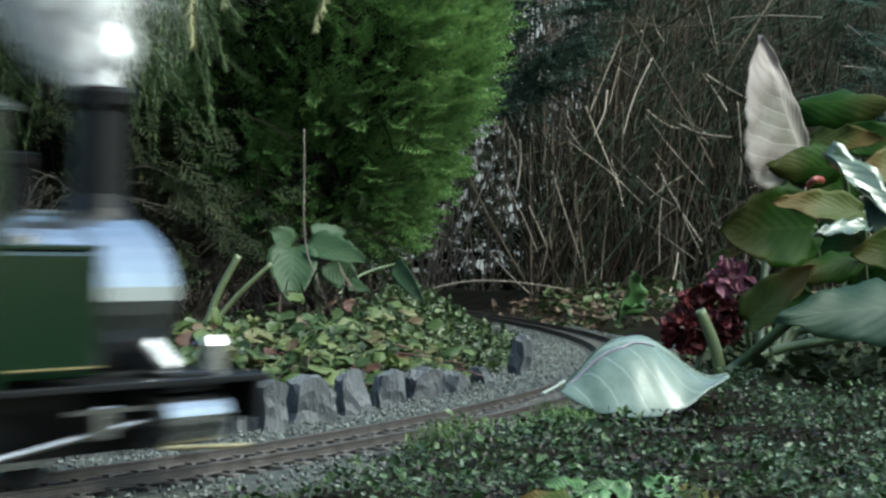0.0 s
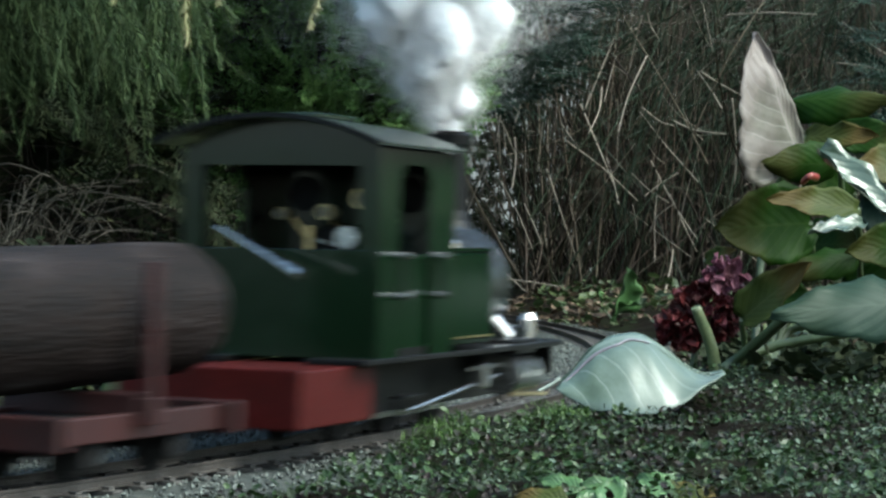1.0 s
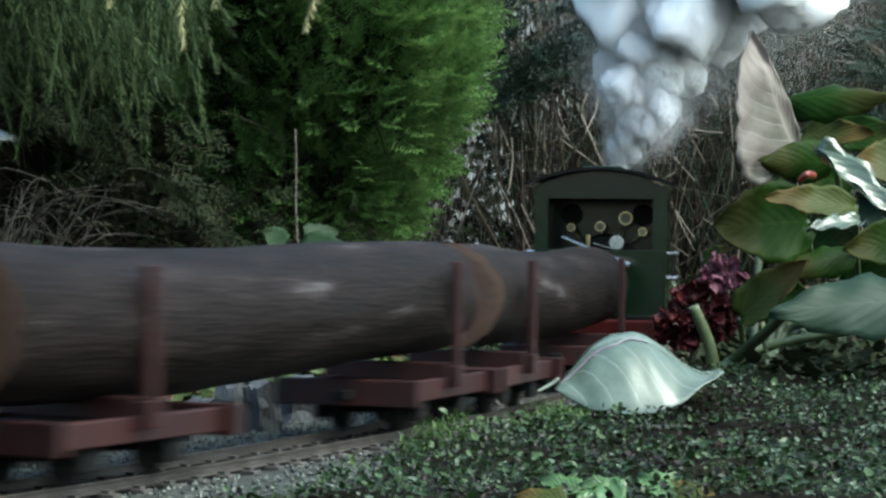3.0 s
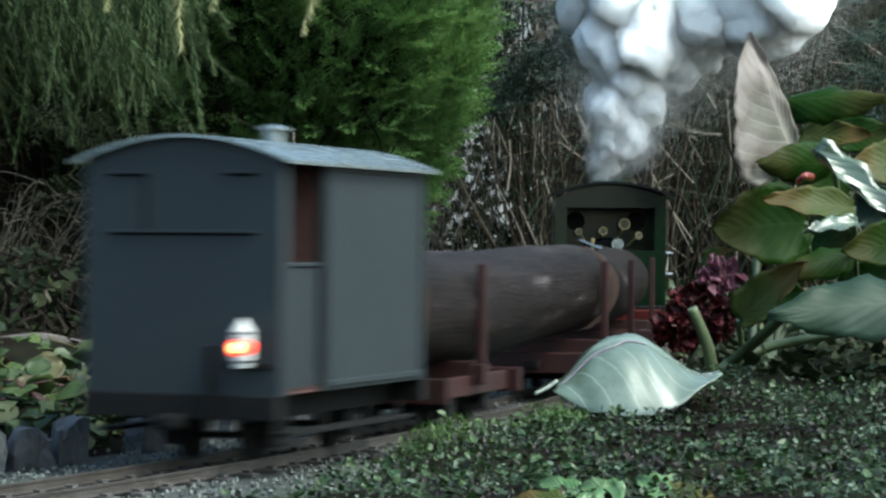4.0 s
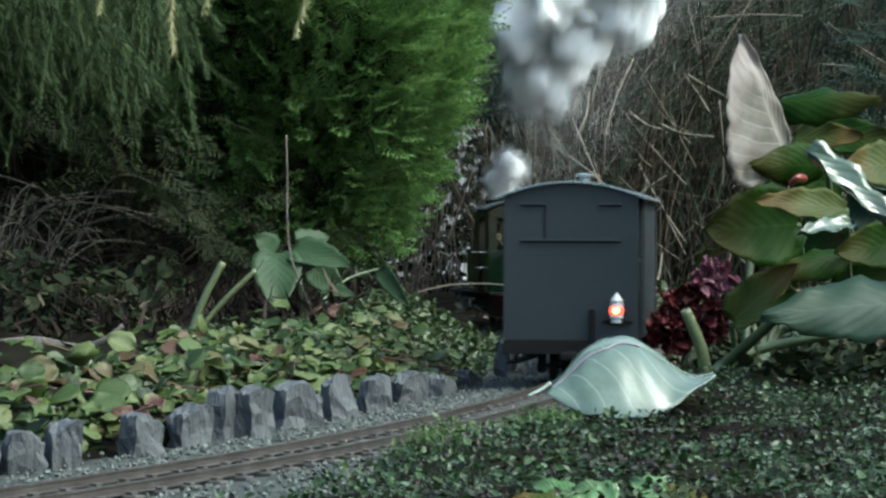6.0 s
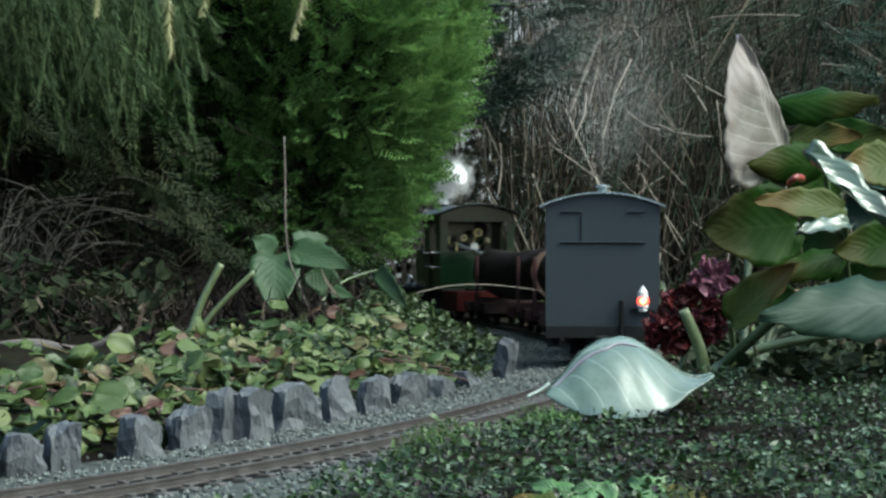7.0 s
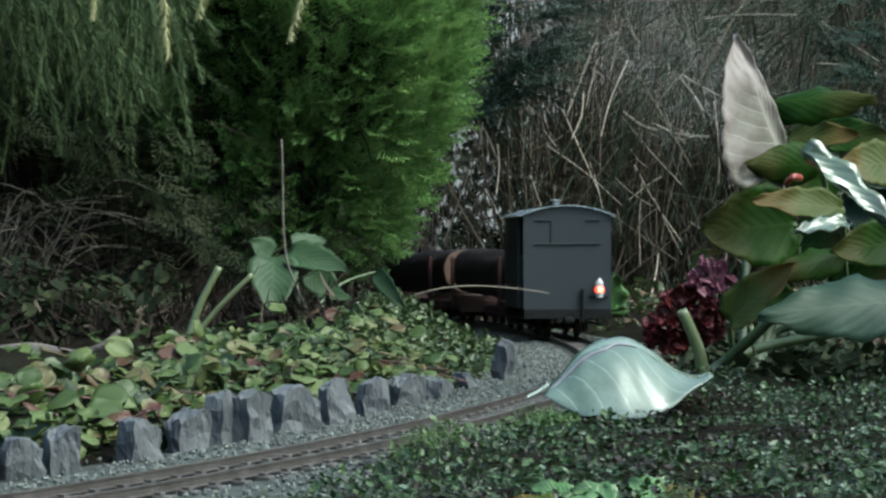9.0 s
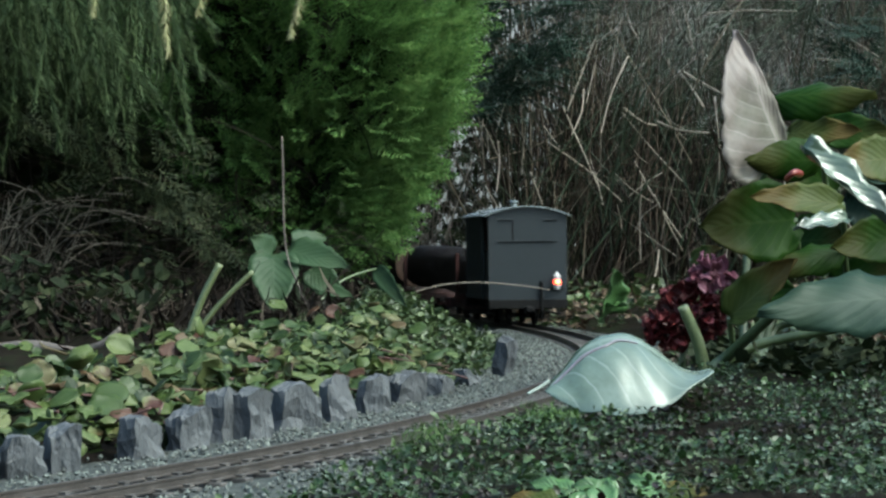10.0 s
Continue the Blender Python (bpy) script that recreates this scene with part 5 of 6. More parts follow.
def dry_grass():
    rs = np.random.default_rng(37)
    g = thing("dry_grass_tuft", "arching tuft of dry grass, coloured darker for the shade", "grass")
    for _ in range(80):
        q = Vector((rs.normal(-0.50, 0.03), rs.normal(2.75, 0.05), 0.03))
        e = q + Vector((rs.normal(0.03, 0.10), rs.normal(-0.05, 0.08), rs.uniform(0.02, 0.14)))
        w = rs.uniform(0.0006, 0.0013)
        part("blade", stalk([q, q.lerp(e, 0.5) + Vector((rs.normal(0, 0.02), 0, rs.uniform(0.03, 0.08))), e], w, w * 0.4, 4), SHADED_GRASS, g)
    b = thing("fallen_twigs", "heap of dead twigs, coloured near black for the conifers' shade", "twigs", kind="stuff")
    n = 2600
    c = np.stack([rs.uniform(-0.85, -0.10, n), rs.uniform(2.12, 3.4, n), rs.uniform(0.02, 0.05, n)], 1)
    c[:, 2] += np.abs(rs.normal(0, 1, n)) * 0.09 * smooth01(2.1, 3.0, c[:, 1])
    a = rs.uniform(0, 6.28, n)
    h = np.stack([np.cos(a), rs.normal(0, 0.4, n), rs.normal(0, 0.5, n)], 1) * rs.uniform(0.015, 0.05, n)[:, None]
    tw = stems("twigs", rs, c - h, c + h, rs.normal(0, 0.006, (n, 3)), rs.uniform(0.0007, 0.0022, n), SHADED_TWIG, b, 4)


dry_grass()


# ---- the bergenia and its fallen leaf ----
def fallen_leaf():
    """A broad leaf arched over the moss: its near half drapes to the ground, its far half stands up behind, the tip curls."""
    t = thing("fallen_leaf", "pale glossy fallen leaf lying arched on the moss", "leaf")
    nu, nv, length = 44, 26, 0.107
    us = np.linspace(0, 1, nu + 1)
    crown = np.interp(us, [0, 0.08, 0.2, 0.33, 0.45, 0.55, 0.7, 0.82, 0.92, 1], [0.010, 0.019, 0.034, 0.0405, 0.0425, 0.040, 0.029, 0.0195, 0.0165, 0.0195])
    foot = np.interp(us, [0, 0.1, 0.25, 0.5, 0.70, 0.80, 0.90, 1], [0.0085, 0.001, -0.005, -0.0065, -0.003, 0.006, 0.0125, 0.0185])
    kern = np.exp(-np.linspace(-2, 2, 7) ** 2)
    crown, foot = (np.convolve(np.pad(q, 3, "edge"), kern / kern.sum(), "valid") for q in (crown, foot))
    deep = 0.085 * np.sin(np.pi * np.clip(0.03 + 0.95 * us, 0, 1)) ** 0.6 + 0.003
    bm = bmesh.new()
    uvl = bm.loops.layers.uv.new("UVMap")
    sides = []
    for lift in (0.0, -0.0007):
        grid = []
        for j, u in enumerate(us):
            row = []
            for i in range(nv + 1):
                v = i / nv
                w = abs(2 * v - 1)
                arch = math.sin(min(1.0, v / 0.62) * math.pi / 2) ** 0.85
                z = foot[j] + (crown[j] - foot[j]) * arch - (0.35 * (crown[j] - foot[j]) * ((v - 0.62) / 0.38) ** 2 if v > 0.62 else 0.0)
                # a groove along the midrib, swelling between the side veins, a ruffled near edge
                z -= 0.0030 * math.exp(-((v - 0.40 - 0.12 * u) / 0.05) ** 2) * (1 - u)
                z += 0.0011 * math.sin(34 * u - 9 * w) * w * (1 - w * 0.4) + 0.0012 * math.sin(19 * u + 2) * max(0.0, 0.35 - v)
                x = length * (u - 0.5) + 0.004 * math.sin(3 * v) * (1 - u)
                row.append((bm.verts.new((x, deep[j] * (v - 0.3) + 0.010 * u, z + lift)), (v, u)))
            grid.append(row)
        sides.append(grid)

    def quad(*c):
        fc = bm.faces.new([q[0] for q in c])
        fc.smooth = True
        for lp, q in zip(fc.loops, c):
            lp[uvl].uv = q[1]
    top, low = sides
    for j in range(nu):
        for i in range(nv):
            quad(top[j][i], top[j + 1][i], top[j + 1][i + 1], top[j][i + 1])
            quad(low[j][i], low[j][i + 1], low[j + 1][i + 1], low[j + 1][i])
        quad(top[j][0], low[j][0], low[j + 1][0], top[j + 1][0])
        quad(top[j][nv], top[j + 1][nv], low[j + 1][nv], low[j][nv])
    for i in range(nv):
        quad(top[0][i], top[0][i + 1], low[0][i + 1], low[0][i])
        quad(top[nu][i], low[nu][i], low[nu][i + 1], top[nu][i + 1])
    rib = [top[j][int(round((0.40 + 0.12 * us[j]) * nv))][0].co + Vector((0, -0.0005, 0.0004)) for j in range(0, 27, 3)]
    part("blade", bm, FALLEN, t)
    part("midrib", stalk(rib, 0.0016, 0.0006, 8), DUSKY_RIB, t, "dusky purple midrib")
    part("leaf_stalk", stalk([(-0.050, 0.006, 0.013), (-0.056, 0.004, 0.009), (-0.064, 0.001, 0.005)], 0.0014, 0.0011, 8), FALLEN_RIB, t)
    t.matrix_basis = pose(0.1170, 1.555, 0.0030)


fallen_leaf()


def bergenia():
    b = thing("bergenia", "large-leaved garden plant with glossy, yellowing and withered leaves", "plant")
    root = (0.190, 1.76, 0.012)
    k = [0]

    def leaf(base, tip, up, width, mat, cup=0.15, droop=0.1, ripple=0.03, taper=0.85):
        k[0] += 1
        ln = (Vector(tip) - Vector(base)).length
        lf = part("leaf", leaf_sheet(ln, width, 16, 10, taper, cup, droop, ripple, 6, k[0]), mat, b)
        lf.matrix_basis = aim(base, tip, up)
        foot = Vector(base) + Vector((0.008, 0.035, -0.03))
        if mat is not BERG_SHEEN:
            part("leaf_stalk", stalk([foot, Vector(base) + Vector((0.002, 0.012, -0.006)), base], 0.0024, 0.0018), STEM, b)
        if k[0] % 4 == 1 and base[0] < 0.30:
            part("leaf_stalk", stalk([(0.22 + 0.25 * (base[0] - 0.22), 1.88, 0.0), (0.5 * base[0] + 0.115, 1.93, base[2] * 0.5), foot], 0.0038, 0.0024), STEM, b)

    dry = leaf_sheet(0.096, 0.060, 22, 16, 0.62, 0.10, 0.06, 0.010, 9, 1)
    for v in dry.verts:
        u = min(1.0, max(0.0, v.co.y / 0.096))
        if v.co.x < 0:
            v.co.y += 0.50 * v.co.x * (1 - u) ** 1.3
            v.co.x *= 1.7 + 0.05 * math.sin(400 * v.co.y) * min(1.0, -v.co.x / 0.02)
            v.co.z += 0.0011 * math.sin(190 * (v.co.y - 0.7 * v.co.x)) * min(1.0, -v.co.x / 0.012)
        else:
            v.co.x *= 0.30 + 0.22 * u
            v.co.z -= 0.55 * v.co.x
    lf = part("leaf", dry, BERG_DRY, b, "withered grey-pink leaf standing upright")
    lf.matrix_basis = aim((0.2460, 1.80, 0.168), (0.2125, 1.775, 0.2560), (0.42, -1, 0.20))
    part("leaf_stalk", stalk([(0.262, 1.86, 0.10), (0.256, 1.83, 0.14), (0.2475, 1.80, 0.168)], 0.0024, 0.0016), STEM, b)
    leaf((0.247, 1.86, 0.210), (0.319, 1.83, 0.218), (0.0, -0.8, 0.6), 0.035, BERG, -0.3, 0.08)
    leaf((0.265, 1.90, 0.185), (0.315, 1.87, 0.188), (0, -1, 0.4), 0.025, BERG_YELLOW, 0.1, 0.1)
    leaf((0.277, 1.80, 0.162), (0.221, 1.77, 0.159), (0, -1, -0.15), 0.032, BERG, -0.15, 0.08)
    leaf((0.246, 1.70, 0.166), (0.312, 1.67, 0.112), (0.34, -0.62, 0.70), 0.027, BERG_SHEEN, 0.35, 0.1)
    leaf((0.284, 1.76, 0.129), (0.218, 1.73, 0.137), (0.1, -0.9, 0.45), 0.025, BERG_YELLOW, 0.15, 0.1)
    leaf((0.262, 1.84, 0.119), (0.189, 1.81, 0.114), (0.1, -1, 0.12), 0.063, BERG, 0.1, 0.05)
    leaf((0.285, 1.74, 0.118), (0.243, 1.71, 0.115), (0, -0.6, 0.8), 0.017, BERG_SHEEN, 0.2, 0.1)
    leaf((0.331, 1.78, 0.106), (0.276, 1.75, 0.099), (0, -1, 0.2), 0.036, BERG, 0.12, 0.08)
    leaf((0.292, 1.80, 0.097), (0.235, 1.77, 0.085), (0, -0.85, 0.5), 0.026, BERG, -0.2, 0.1)
    leaf((0.201, 1.74, 0.050), (0.244, 1.71, 0.091), (-0.5, -0.9, 0.2), 0.031, BERG_YELLOW, 0.25, 0.05)
    leaf((0.318, 1.66, 0.066), (0.209, 1.63, 0.061), (0.05, -0.85, 0.5), 0.048, BERG_BLUE, -0.12, 0.06)
    leaf((0.353, 1.92, 0.167), (0.303, 1.89, 0.163), (0, -1, 0.3), 0.038, BERG_YELLOW, 0.1, 0.1)
    leaf((0.290, 1.85, 0.072), (0.340, 1.82, 0.086), (0, -1, 0.3), 0.028, BERG, 0.1, 0.08)
    leaf((0.199, 1.98, 0.089), (0.217, 1.95, 0.099), (0, -1, 0.4), 0.015, BERG_YELLOW, 0.1, 0.1)
    leaf((0.310, 1.94, 0.144), (0.266, 1.91, 0.164), (0, -1, 0.2), 0.041, BERG, 0.1, 0.08)
    leaf((0.268, 1.92, 0.103), (0.309, 1.89, 0.105), (0, -1, 0.2), 0.040, BERG, 0.1, 0.08)
    leaf((0.319, 1.90, 0.145), (0.342, 1.87, 0.089), (0, -1, 0.25), 0.040, BERG_BLUE, 0.15, 0.08)
    leaf((0.235, 1.88, 0.068), (0.277, 1.85, 0.051), (0, -1, 0.25), 0.030, BERG, 0.15, 0.08)
    leaf((0.297, 1.98, 0.192), (0.360, 1.95, 0.187), (0, -1, 0.3), 0.031, BERG, 0.1, 0.1)
    # extra leaves, mostly out of view, added to shade the ground below
    rb = random.Random(12)
    for i in range(11):
        bx, by, bz = 0.335 + rb.uniform(0, 0.10), rb.uniform(1.60, 1.95), rb.uniform(0.05, 0.20)
        leaf((bx, by, bz), (bx + rb.uniform(-0.05, 0.06), by - rb.uniform(0.02, 0.06), bz + rb.uniform(-0.03, 0.04)), (rb.uniform(-0.3, 0.3), -0.6, 0.8), rb.uniform(0.05, 0.07), (BERG, BERG_BLUE)[i % 2], 0.12, 0.1)
    part("red_stalk", stalk([(0.250, 1.735, 0.150), (0.243, 1.715, 0.150), (0.239, 1.72, 0.146)], 0.0030, 0.002), surface("red_stalk", [(0.3, (0.25, 0.02, 0.01)), (0.8, (0.4, 0.05, 0.02))], 60, 0.4), b, "small red leaf stalk")
    part("cut_stalk", stalk([(0.186, 1.745, 0.0), (0.180, 1.74, 0.03), (0.168, 1.735, 0.058)], 0.0050, 0.0036, 12), PALE_STEM, b, "thick pale green stalk stump")
    part("stalk", stalk([root, (0.205, 1.75, 0.026), (0.222, 1.66, 0.055)], 0.0050, 0.0034), STEM, b)
    part("stalk", stalk([root, (0.23, 1.78, 0.03), (0.33, 1.75, 0.05)], 0.0045, 0.003), STEM, b)


bergenia()


def flower_head():
    rs = np.random.default_rng(41)
    f = thing("flower_head", "crinkled burgundy flower head with a pink crest among the leaves", "flower")
    part("flower_stem", stalk([(0.185, 1.93, 0.0), (0.190, 1.93, 0.03), (0.205, 1.93, 0.06)], 0.003, 0.002), STEM, f)
    petal = leaf_sheet(1.0, 0.9, 4, 4, 1.0, 0.3, 0.3, 0.12, 5, 3, 0.02)
    me = bpy.data.meshes.new("tmp")
    petal.to_mesh(me)
    petal.free()
    tv = np.array([v.co[:] for v in me.vertices])
    tf = [tuple(p.vertices) for p in me.polygons]
    bpy.data.meshes.remove(me)
    for nm, c, sp, n, mat in (("petals", (0.197, 1.93, 0.050), (0.026, 0.016, 0.020), 170, PETAL), ("petals", (0.176, 1.92, 0.038), (0.014, 0.012, 0.012), 80, PETAL), ("crest", (0.208, 1.925, 0.076), (0.013, 0.010, 0.009), 50, PINK)):
        q = unit(rs, n)
        p = np.array(c) + q * np.array(sp) * rs.uniform(0.5, 1.0, (n, 1))
        scatter(nm, [(tv, tf)], p, q + rs.normal(0, 0.5, (n, 3)), rs.normal(0, 1, (n, 3)), rs.uniform(0.008, 0.014, n), mat, f, 3)


flower_head()


# ---- broad leaves, cut stalks and twigs on the bank ----
def broad_plant():
    p = thing("broad_leaved_plant", "young plant with broad toothed green leaves on the bank", "plant")
    root = (-0.13, 2.28, 0.03)
    for i, (b, t, up, w) in enumerate((((-0.152, 2.25, 0.094), (-0.148, 2.20, 0.046), (0.1, -1, 0.25), 0.046), ((-0.155, 2.27, 0.092), (-0.172, 2.25, 0.110), (0, -0.8, 0.6), 0.034),
                                        ((-0.140, 2.26, 0.098), (-0.083, 2.22, 0.086), (0.1, -0.75, 0.65), 0.036), ((-0.135, 2.28, 0.104), (-0.105, 2.30, 0.112), (0, -0.8, 0.6), 0.026),
                                        ((-0.120, 2.27, 0.080), (-0.090, 2.25, 0.056), (0, -0.9, 0.4), 0.03), ((-0.062, 2.36, 0.080), (-0.036, 2.32, 0.046), (-0.5, -0.8, 0.3), 0.018), ((-0.112, 2.26, 0.062), (-0.08, 2.24, 0.058), (0, -0.6, 0.8), 0.02))):
        lf = part("leaf", leaf_sheet(Vector((Vector(t) - Vector(b))).length, w, 12, 8, 0.7, 0.12, 0.12, 0.02, 9, 50 + i), HYDR, p)
        lf.matrix_basis = aim(b, t, up)
        part("leaf_stalk", stalk([root, (Vector(root) + Vector(b)) / 2 + Vector((0, 0, 0.012)), b], 0.0014, 0.0009, 6), STEM, p)
    vine = thing("dry_vine", "thin dry vine stem hanging down the conifer", "vine")
    part("vine_stem", stalk([(-0.142, 2.22, 0.20), (-0.141, 2.22, 0.165), (-0.1405, 2.22, 0.12), (-0.137, 2.22, 0.090), (-0.128, 2.22, 0.066), (-0.118, 2.22, 0.04)], 0.0008, 0.0010, 6), TWIG, vine)
    for a, b_, r in (((-0.198, 1.93, 0.028), (-0.172, 1.93, 0.088), 0.0030), ((-0.197, 1.95, 0.028), (-0.148, 1.95, 0.082), 0.0022)):
        st = thing("cut_stalk", "pale green cut flower stalk standing in the bank", "stalk", "cut stalks")
        part("stalk", stalk([a, (Vector(a) + Vector(b_)) / 2 + Vector((-0.002, 0, 0.001)), b_], r, r * 0.9), PALE_STEM, st)
    tw = thing("arching_twig", "thin pale twig arching over the bank beside the track", "twig")
    part("twig", stalk([(-0.045, 2.72, 0.046), (0.0, 2.72, 0.058), (0.045, 2.72, 0.0605), (0.09, 2.72, 0.0565), (0.118, 2.72, 0.052)], 0.0009, 0.0005, 6), STRAW, tw)
    lg = thing("driftwood", "curved piece of grey-brown bark lying on the bank", "wood")
    part("bark", stalk([(-0.36, 1.98, 0.018), (-0.325, 1.97, 0.023), (-0.29, 1.96, 0.019), (-0.268, 1.95, 0.025), (-0.252, 1.95, 0.038)], 0.0070, 0.0018, 10), BARK_PIECE, lg)
    part("bark", stalk([(-0.32, 1.93, 0.010), (-0.29, 1.92, 0.015), (-0.25, 1.92, 0.017)], 0.006, 0.003, 8), BROWN, lg)
    iv = thing("ivy_plant", "small ivy-like plant with lobed green leaves beside the track", "plant")
    for i, (b, t, w) in enumerate((((0.213, 3.2, 0.010), (0.224, 3.16, 0.068), 0.062), ((0.205, 3.2, 0.018), (0.236, 3.16, 0.028), 0.03), ((0.19, 3.22, 0.02), (0.186, 3.18, 0.046), 0.02))):
        lf = part("leaf", leaf_sheet((Vector(t) - Vector(b)).length, w, 12, 10, 0.6, 0.15, 0.1, 0.055, 5, 70 + i), IVY, iv)
        lf.matrix_basis = aim(b, t, (0.6, -0.8, 0.5))
        part("leaf_stalk", stalk([(0.205, 3.22, 0.0), b], 0.0014, 0.001, 6), STEM, iv)


broad_plant()


# ---- slate edging stones along the inner side ----
def edging_stones():
    rs = random.Random(4)
    places = ((-0.222, 1.17, 0.021, 0.026), (-0.204, 1.20, 0.0200, 0.0235), (-0.1875, 1.225, 0.0165, 0.0265), (-0.158, 1.30, 0.0215, 0.0250), (-0.140, 1.365, 0.021, 0.0250), (-0.1255, 1.41, 0.018, 0.032),
              (-0.108, 1.415, 0.021, 0.033), (-0.0895, 1.50, 0.031, 0.0315), (-0.066, 1.57, 0.021, 0.031), (-0.0455, 1.65, 0.021, 0.0275), (-0.0245, 1.74, 0.027, 0.0255), (-0.002, 1.83, 0.022, 0.019), (0.020, 1.95, 0.022, 0.016), (0.051, 2.08, 0.0105, 0.035))
    for i, (px, py, w, h) in enumerate(places):
        t = bmesh.new()
        box(-w / 2, w / 2, -0.0065, 0.0065, -0.012, h, bm=t)
        bmesh.ops.subdivide_edges(t, edges=t.edges[:], cuts=5, use_grid_fill=True)
        peak, lean = rs.uniform(-0.35, 0.35) * w, rs.uniform(-0.18, 0.18)
        for v in t.verts:
            up = max(0, v.co.z) / h
            v.co.z -= up * abs(v.co.x - peak) * rs.uniform(0.3, 0.5)
            v.co.x *= 1 - 0.12 * up * up
            v.co.x += lean * v.co.z * 0.4
            v.co += Vector(noise.noise_vector(v.co * 70 + Vector((i * 3.7, 0, 0)))) * 0.0034 + Vector(noise.noise_vector(v.co * 260 + Vector((0, i * 2.1, 0)))) * 0.0014
        heading = track(float(off_track([px], [py])[1][0]))[2]
        st = tagged(part("edging_stone", t, SLATE), "upright rough blue-grey slate stone edging the bed", "stone", "slate edging stones")
        st.matrix_basis = pose(px, py, -0.011, rs.uniform(-6, 10), rs.uniform(-5, 5), 62 - math.degrees(heading) + rs.uniform(-16, 16))


edging_stones()


# ---- mats of small leaves: stuff ----
LEAFLET = (np.array([(-0.35, 0.25, 0.02), (0, 0, 0), (0.35, 0.25, 0.02), (0.30, 0.7, 0.10), (0, 1, 0.05), (-0.30, 0.7, 0.10), (0, 0.5, -0.05)]), [(1, 2, 6), (2, 3, 6), (3, 4, 6), (4, 5, 6), (5, 0, 6), (0, 1, 6)])
NEEDLE = (np.array([(-0.08, 0, 0), (0.08, 0, 0), (0.05, 0.6, 0.1), (0, 1, 0.3), (-0.05, 0.6, 0.1)]), [(0, 1, 2, 4), (4, 2, 3)])


def mat_of(name, label, test, n, size, templates, material, seed, x0, x1, y0, y1, lift=0.004, rise=0.8):
    rs = np.random.default_rng(seed)
    x, y = rs.uniform(x0, x1, n), rs.uniform(y0, y1, n)
    d, s = off_track(x, y)
    keep = test(d, s, x, y, rs.uniform(size=n))
    # left out where it would hide the fallen or the lobed leaf from the camera
    keep &= ((x - 0.118) / 0.050) ** 2 + ((y - 1.525) / 0.060) ** 2 > 1
    keep &= ~((abs(x - 0.215) < 0.035) & (y > 2.5) & (y < 3.16))
    x, y = x[keep], y[keep]
    n = len(x)
    clump = np.sin(31 * x + 3 * np.sin(17 * y)) * np.sin(27 * y + 2 * np.sin(23 * x)) + 0.6 * np.sin(73 * x + 61 * y)
    z = ground_z(x, y) + rs.uniform(0, 1, n) * lift * (1.8 + 1.5 * clump)
    p = np.stack([x, y, z], 1)
    d3 = np.stack([rs.normal(0, 1, n), rs.normal(0, 1, n), np.abs(rs.normal(0.2, 0.5, n)) * rise], 1)
    up = np.stack([rs.normal(0, 0.4, n), rs.normal(0, 0.4, n), np.ones(n)], 1)
    return tagged(scatter(name, templates, p, d3, up, rs.uniform(*size, n), material, None, seed), label, "moss", kind="stuff")


mat_of("moss_bank", "low mat of moss and tiny creeping leaves beside the track", lambda d, s, x, y, r: d > 0.035 + 0.016 * np.sin(40 * y) * r + 0.055 * smooth01(0.95, 0.70, s) + 9 * ((x > 0.18 + 0.05 * r) & (y > 1.58 + 0.06 * r)), 66000, (0.0017, 0.0046), [LEAFLET], MOSS, 51, -0.25, 0.62, 0.92, 2.15)
mat_of("moss_fuzz", "fine green moss tufts between the leaves", lambda d, s, x, y, r: d > 0.033 + 0.02 * np.sin(33 * y + 1) * r + 0.055 * smooth01(0.95, 0.70, s) + 9 * ((x > 0.18 + 0.05 * r) & (y > 1.58 + 0.06 * r)), 110000, (0.0014, 0.0042), [NEEDLE], MOSS, 52, -0.25, 0.6, 0.92, 2.1, 0.003, 1.1)
mat_of("moss_leaves", "small rounded weed leaves among the moss", lambda d, s, x, y, r: (d > 0.045 + 0.055 * smooth01(0.95, 0.70, s)) & (np.sin(23 * x + 2 * np.sin(14 * y)) * np.sin(19 * y + 1) > 0.5 - r) & ~((x > 0.18) & (y > 1.58)), 9000, (0.003, 0.0062), [LEAFLET], MOSS_LEAF, 63, -0.25, 0.5, 0.92, 1.9, 0.0055, 0.9)
mat_of("moss_crest", "mossy bank crest of small dark leaves", lambda d, s, x, y, r: (d < -0.092) & (d > -0.42) & (y > 1.85) & (x > -0.15 + 0.05 * r), 17000, (0.004, 0.010), [LEAFLET], CRESS, 53, -0.35, 0.16, 1.8, 3.2, 0.006)
mat_of("bed_undergrowth", "small dark leaves under the creeping plants", lambda d, s, x, y, r: (d < -0.112) & (y < 2.15) & (d > -0.3), 5200, (0.004, 0.010), [LEAFLET], CRESS, 54, -0.6, 0.05, 1.0, 2.4, 0.006)
mat_of("leaf_litter", "scattered brown leaf litter and debris on the far bank", lambda d, s, x, y, r: (d > 0.055) & (y > 2.1), 2600, (0.006, 0.018), [LEAFLET], BROWNLEAF, 55, 0.05, 0.7, 1.9, 4.0, 0.006)
mat_of("far_plants", "low dark weeds beyond the track", lambda d, s, x, y, r: (d > 0.07) & (y > 2.2) & (r < 0.7), 3000, (0.008, 0.02), [LEAFLET], CRESS, 56, 0.1, 0.7, 2.2, 3.9, 0.012)


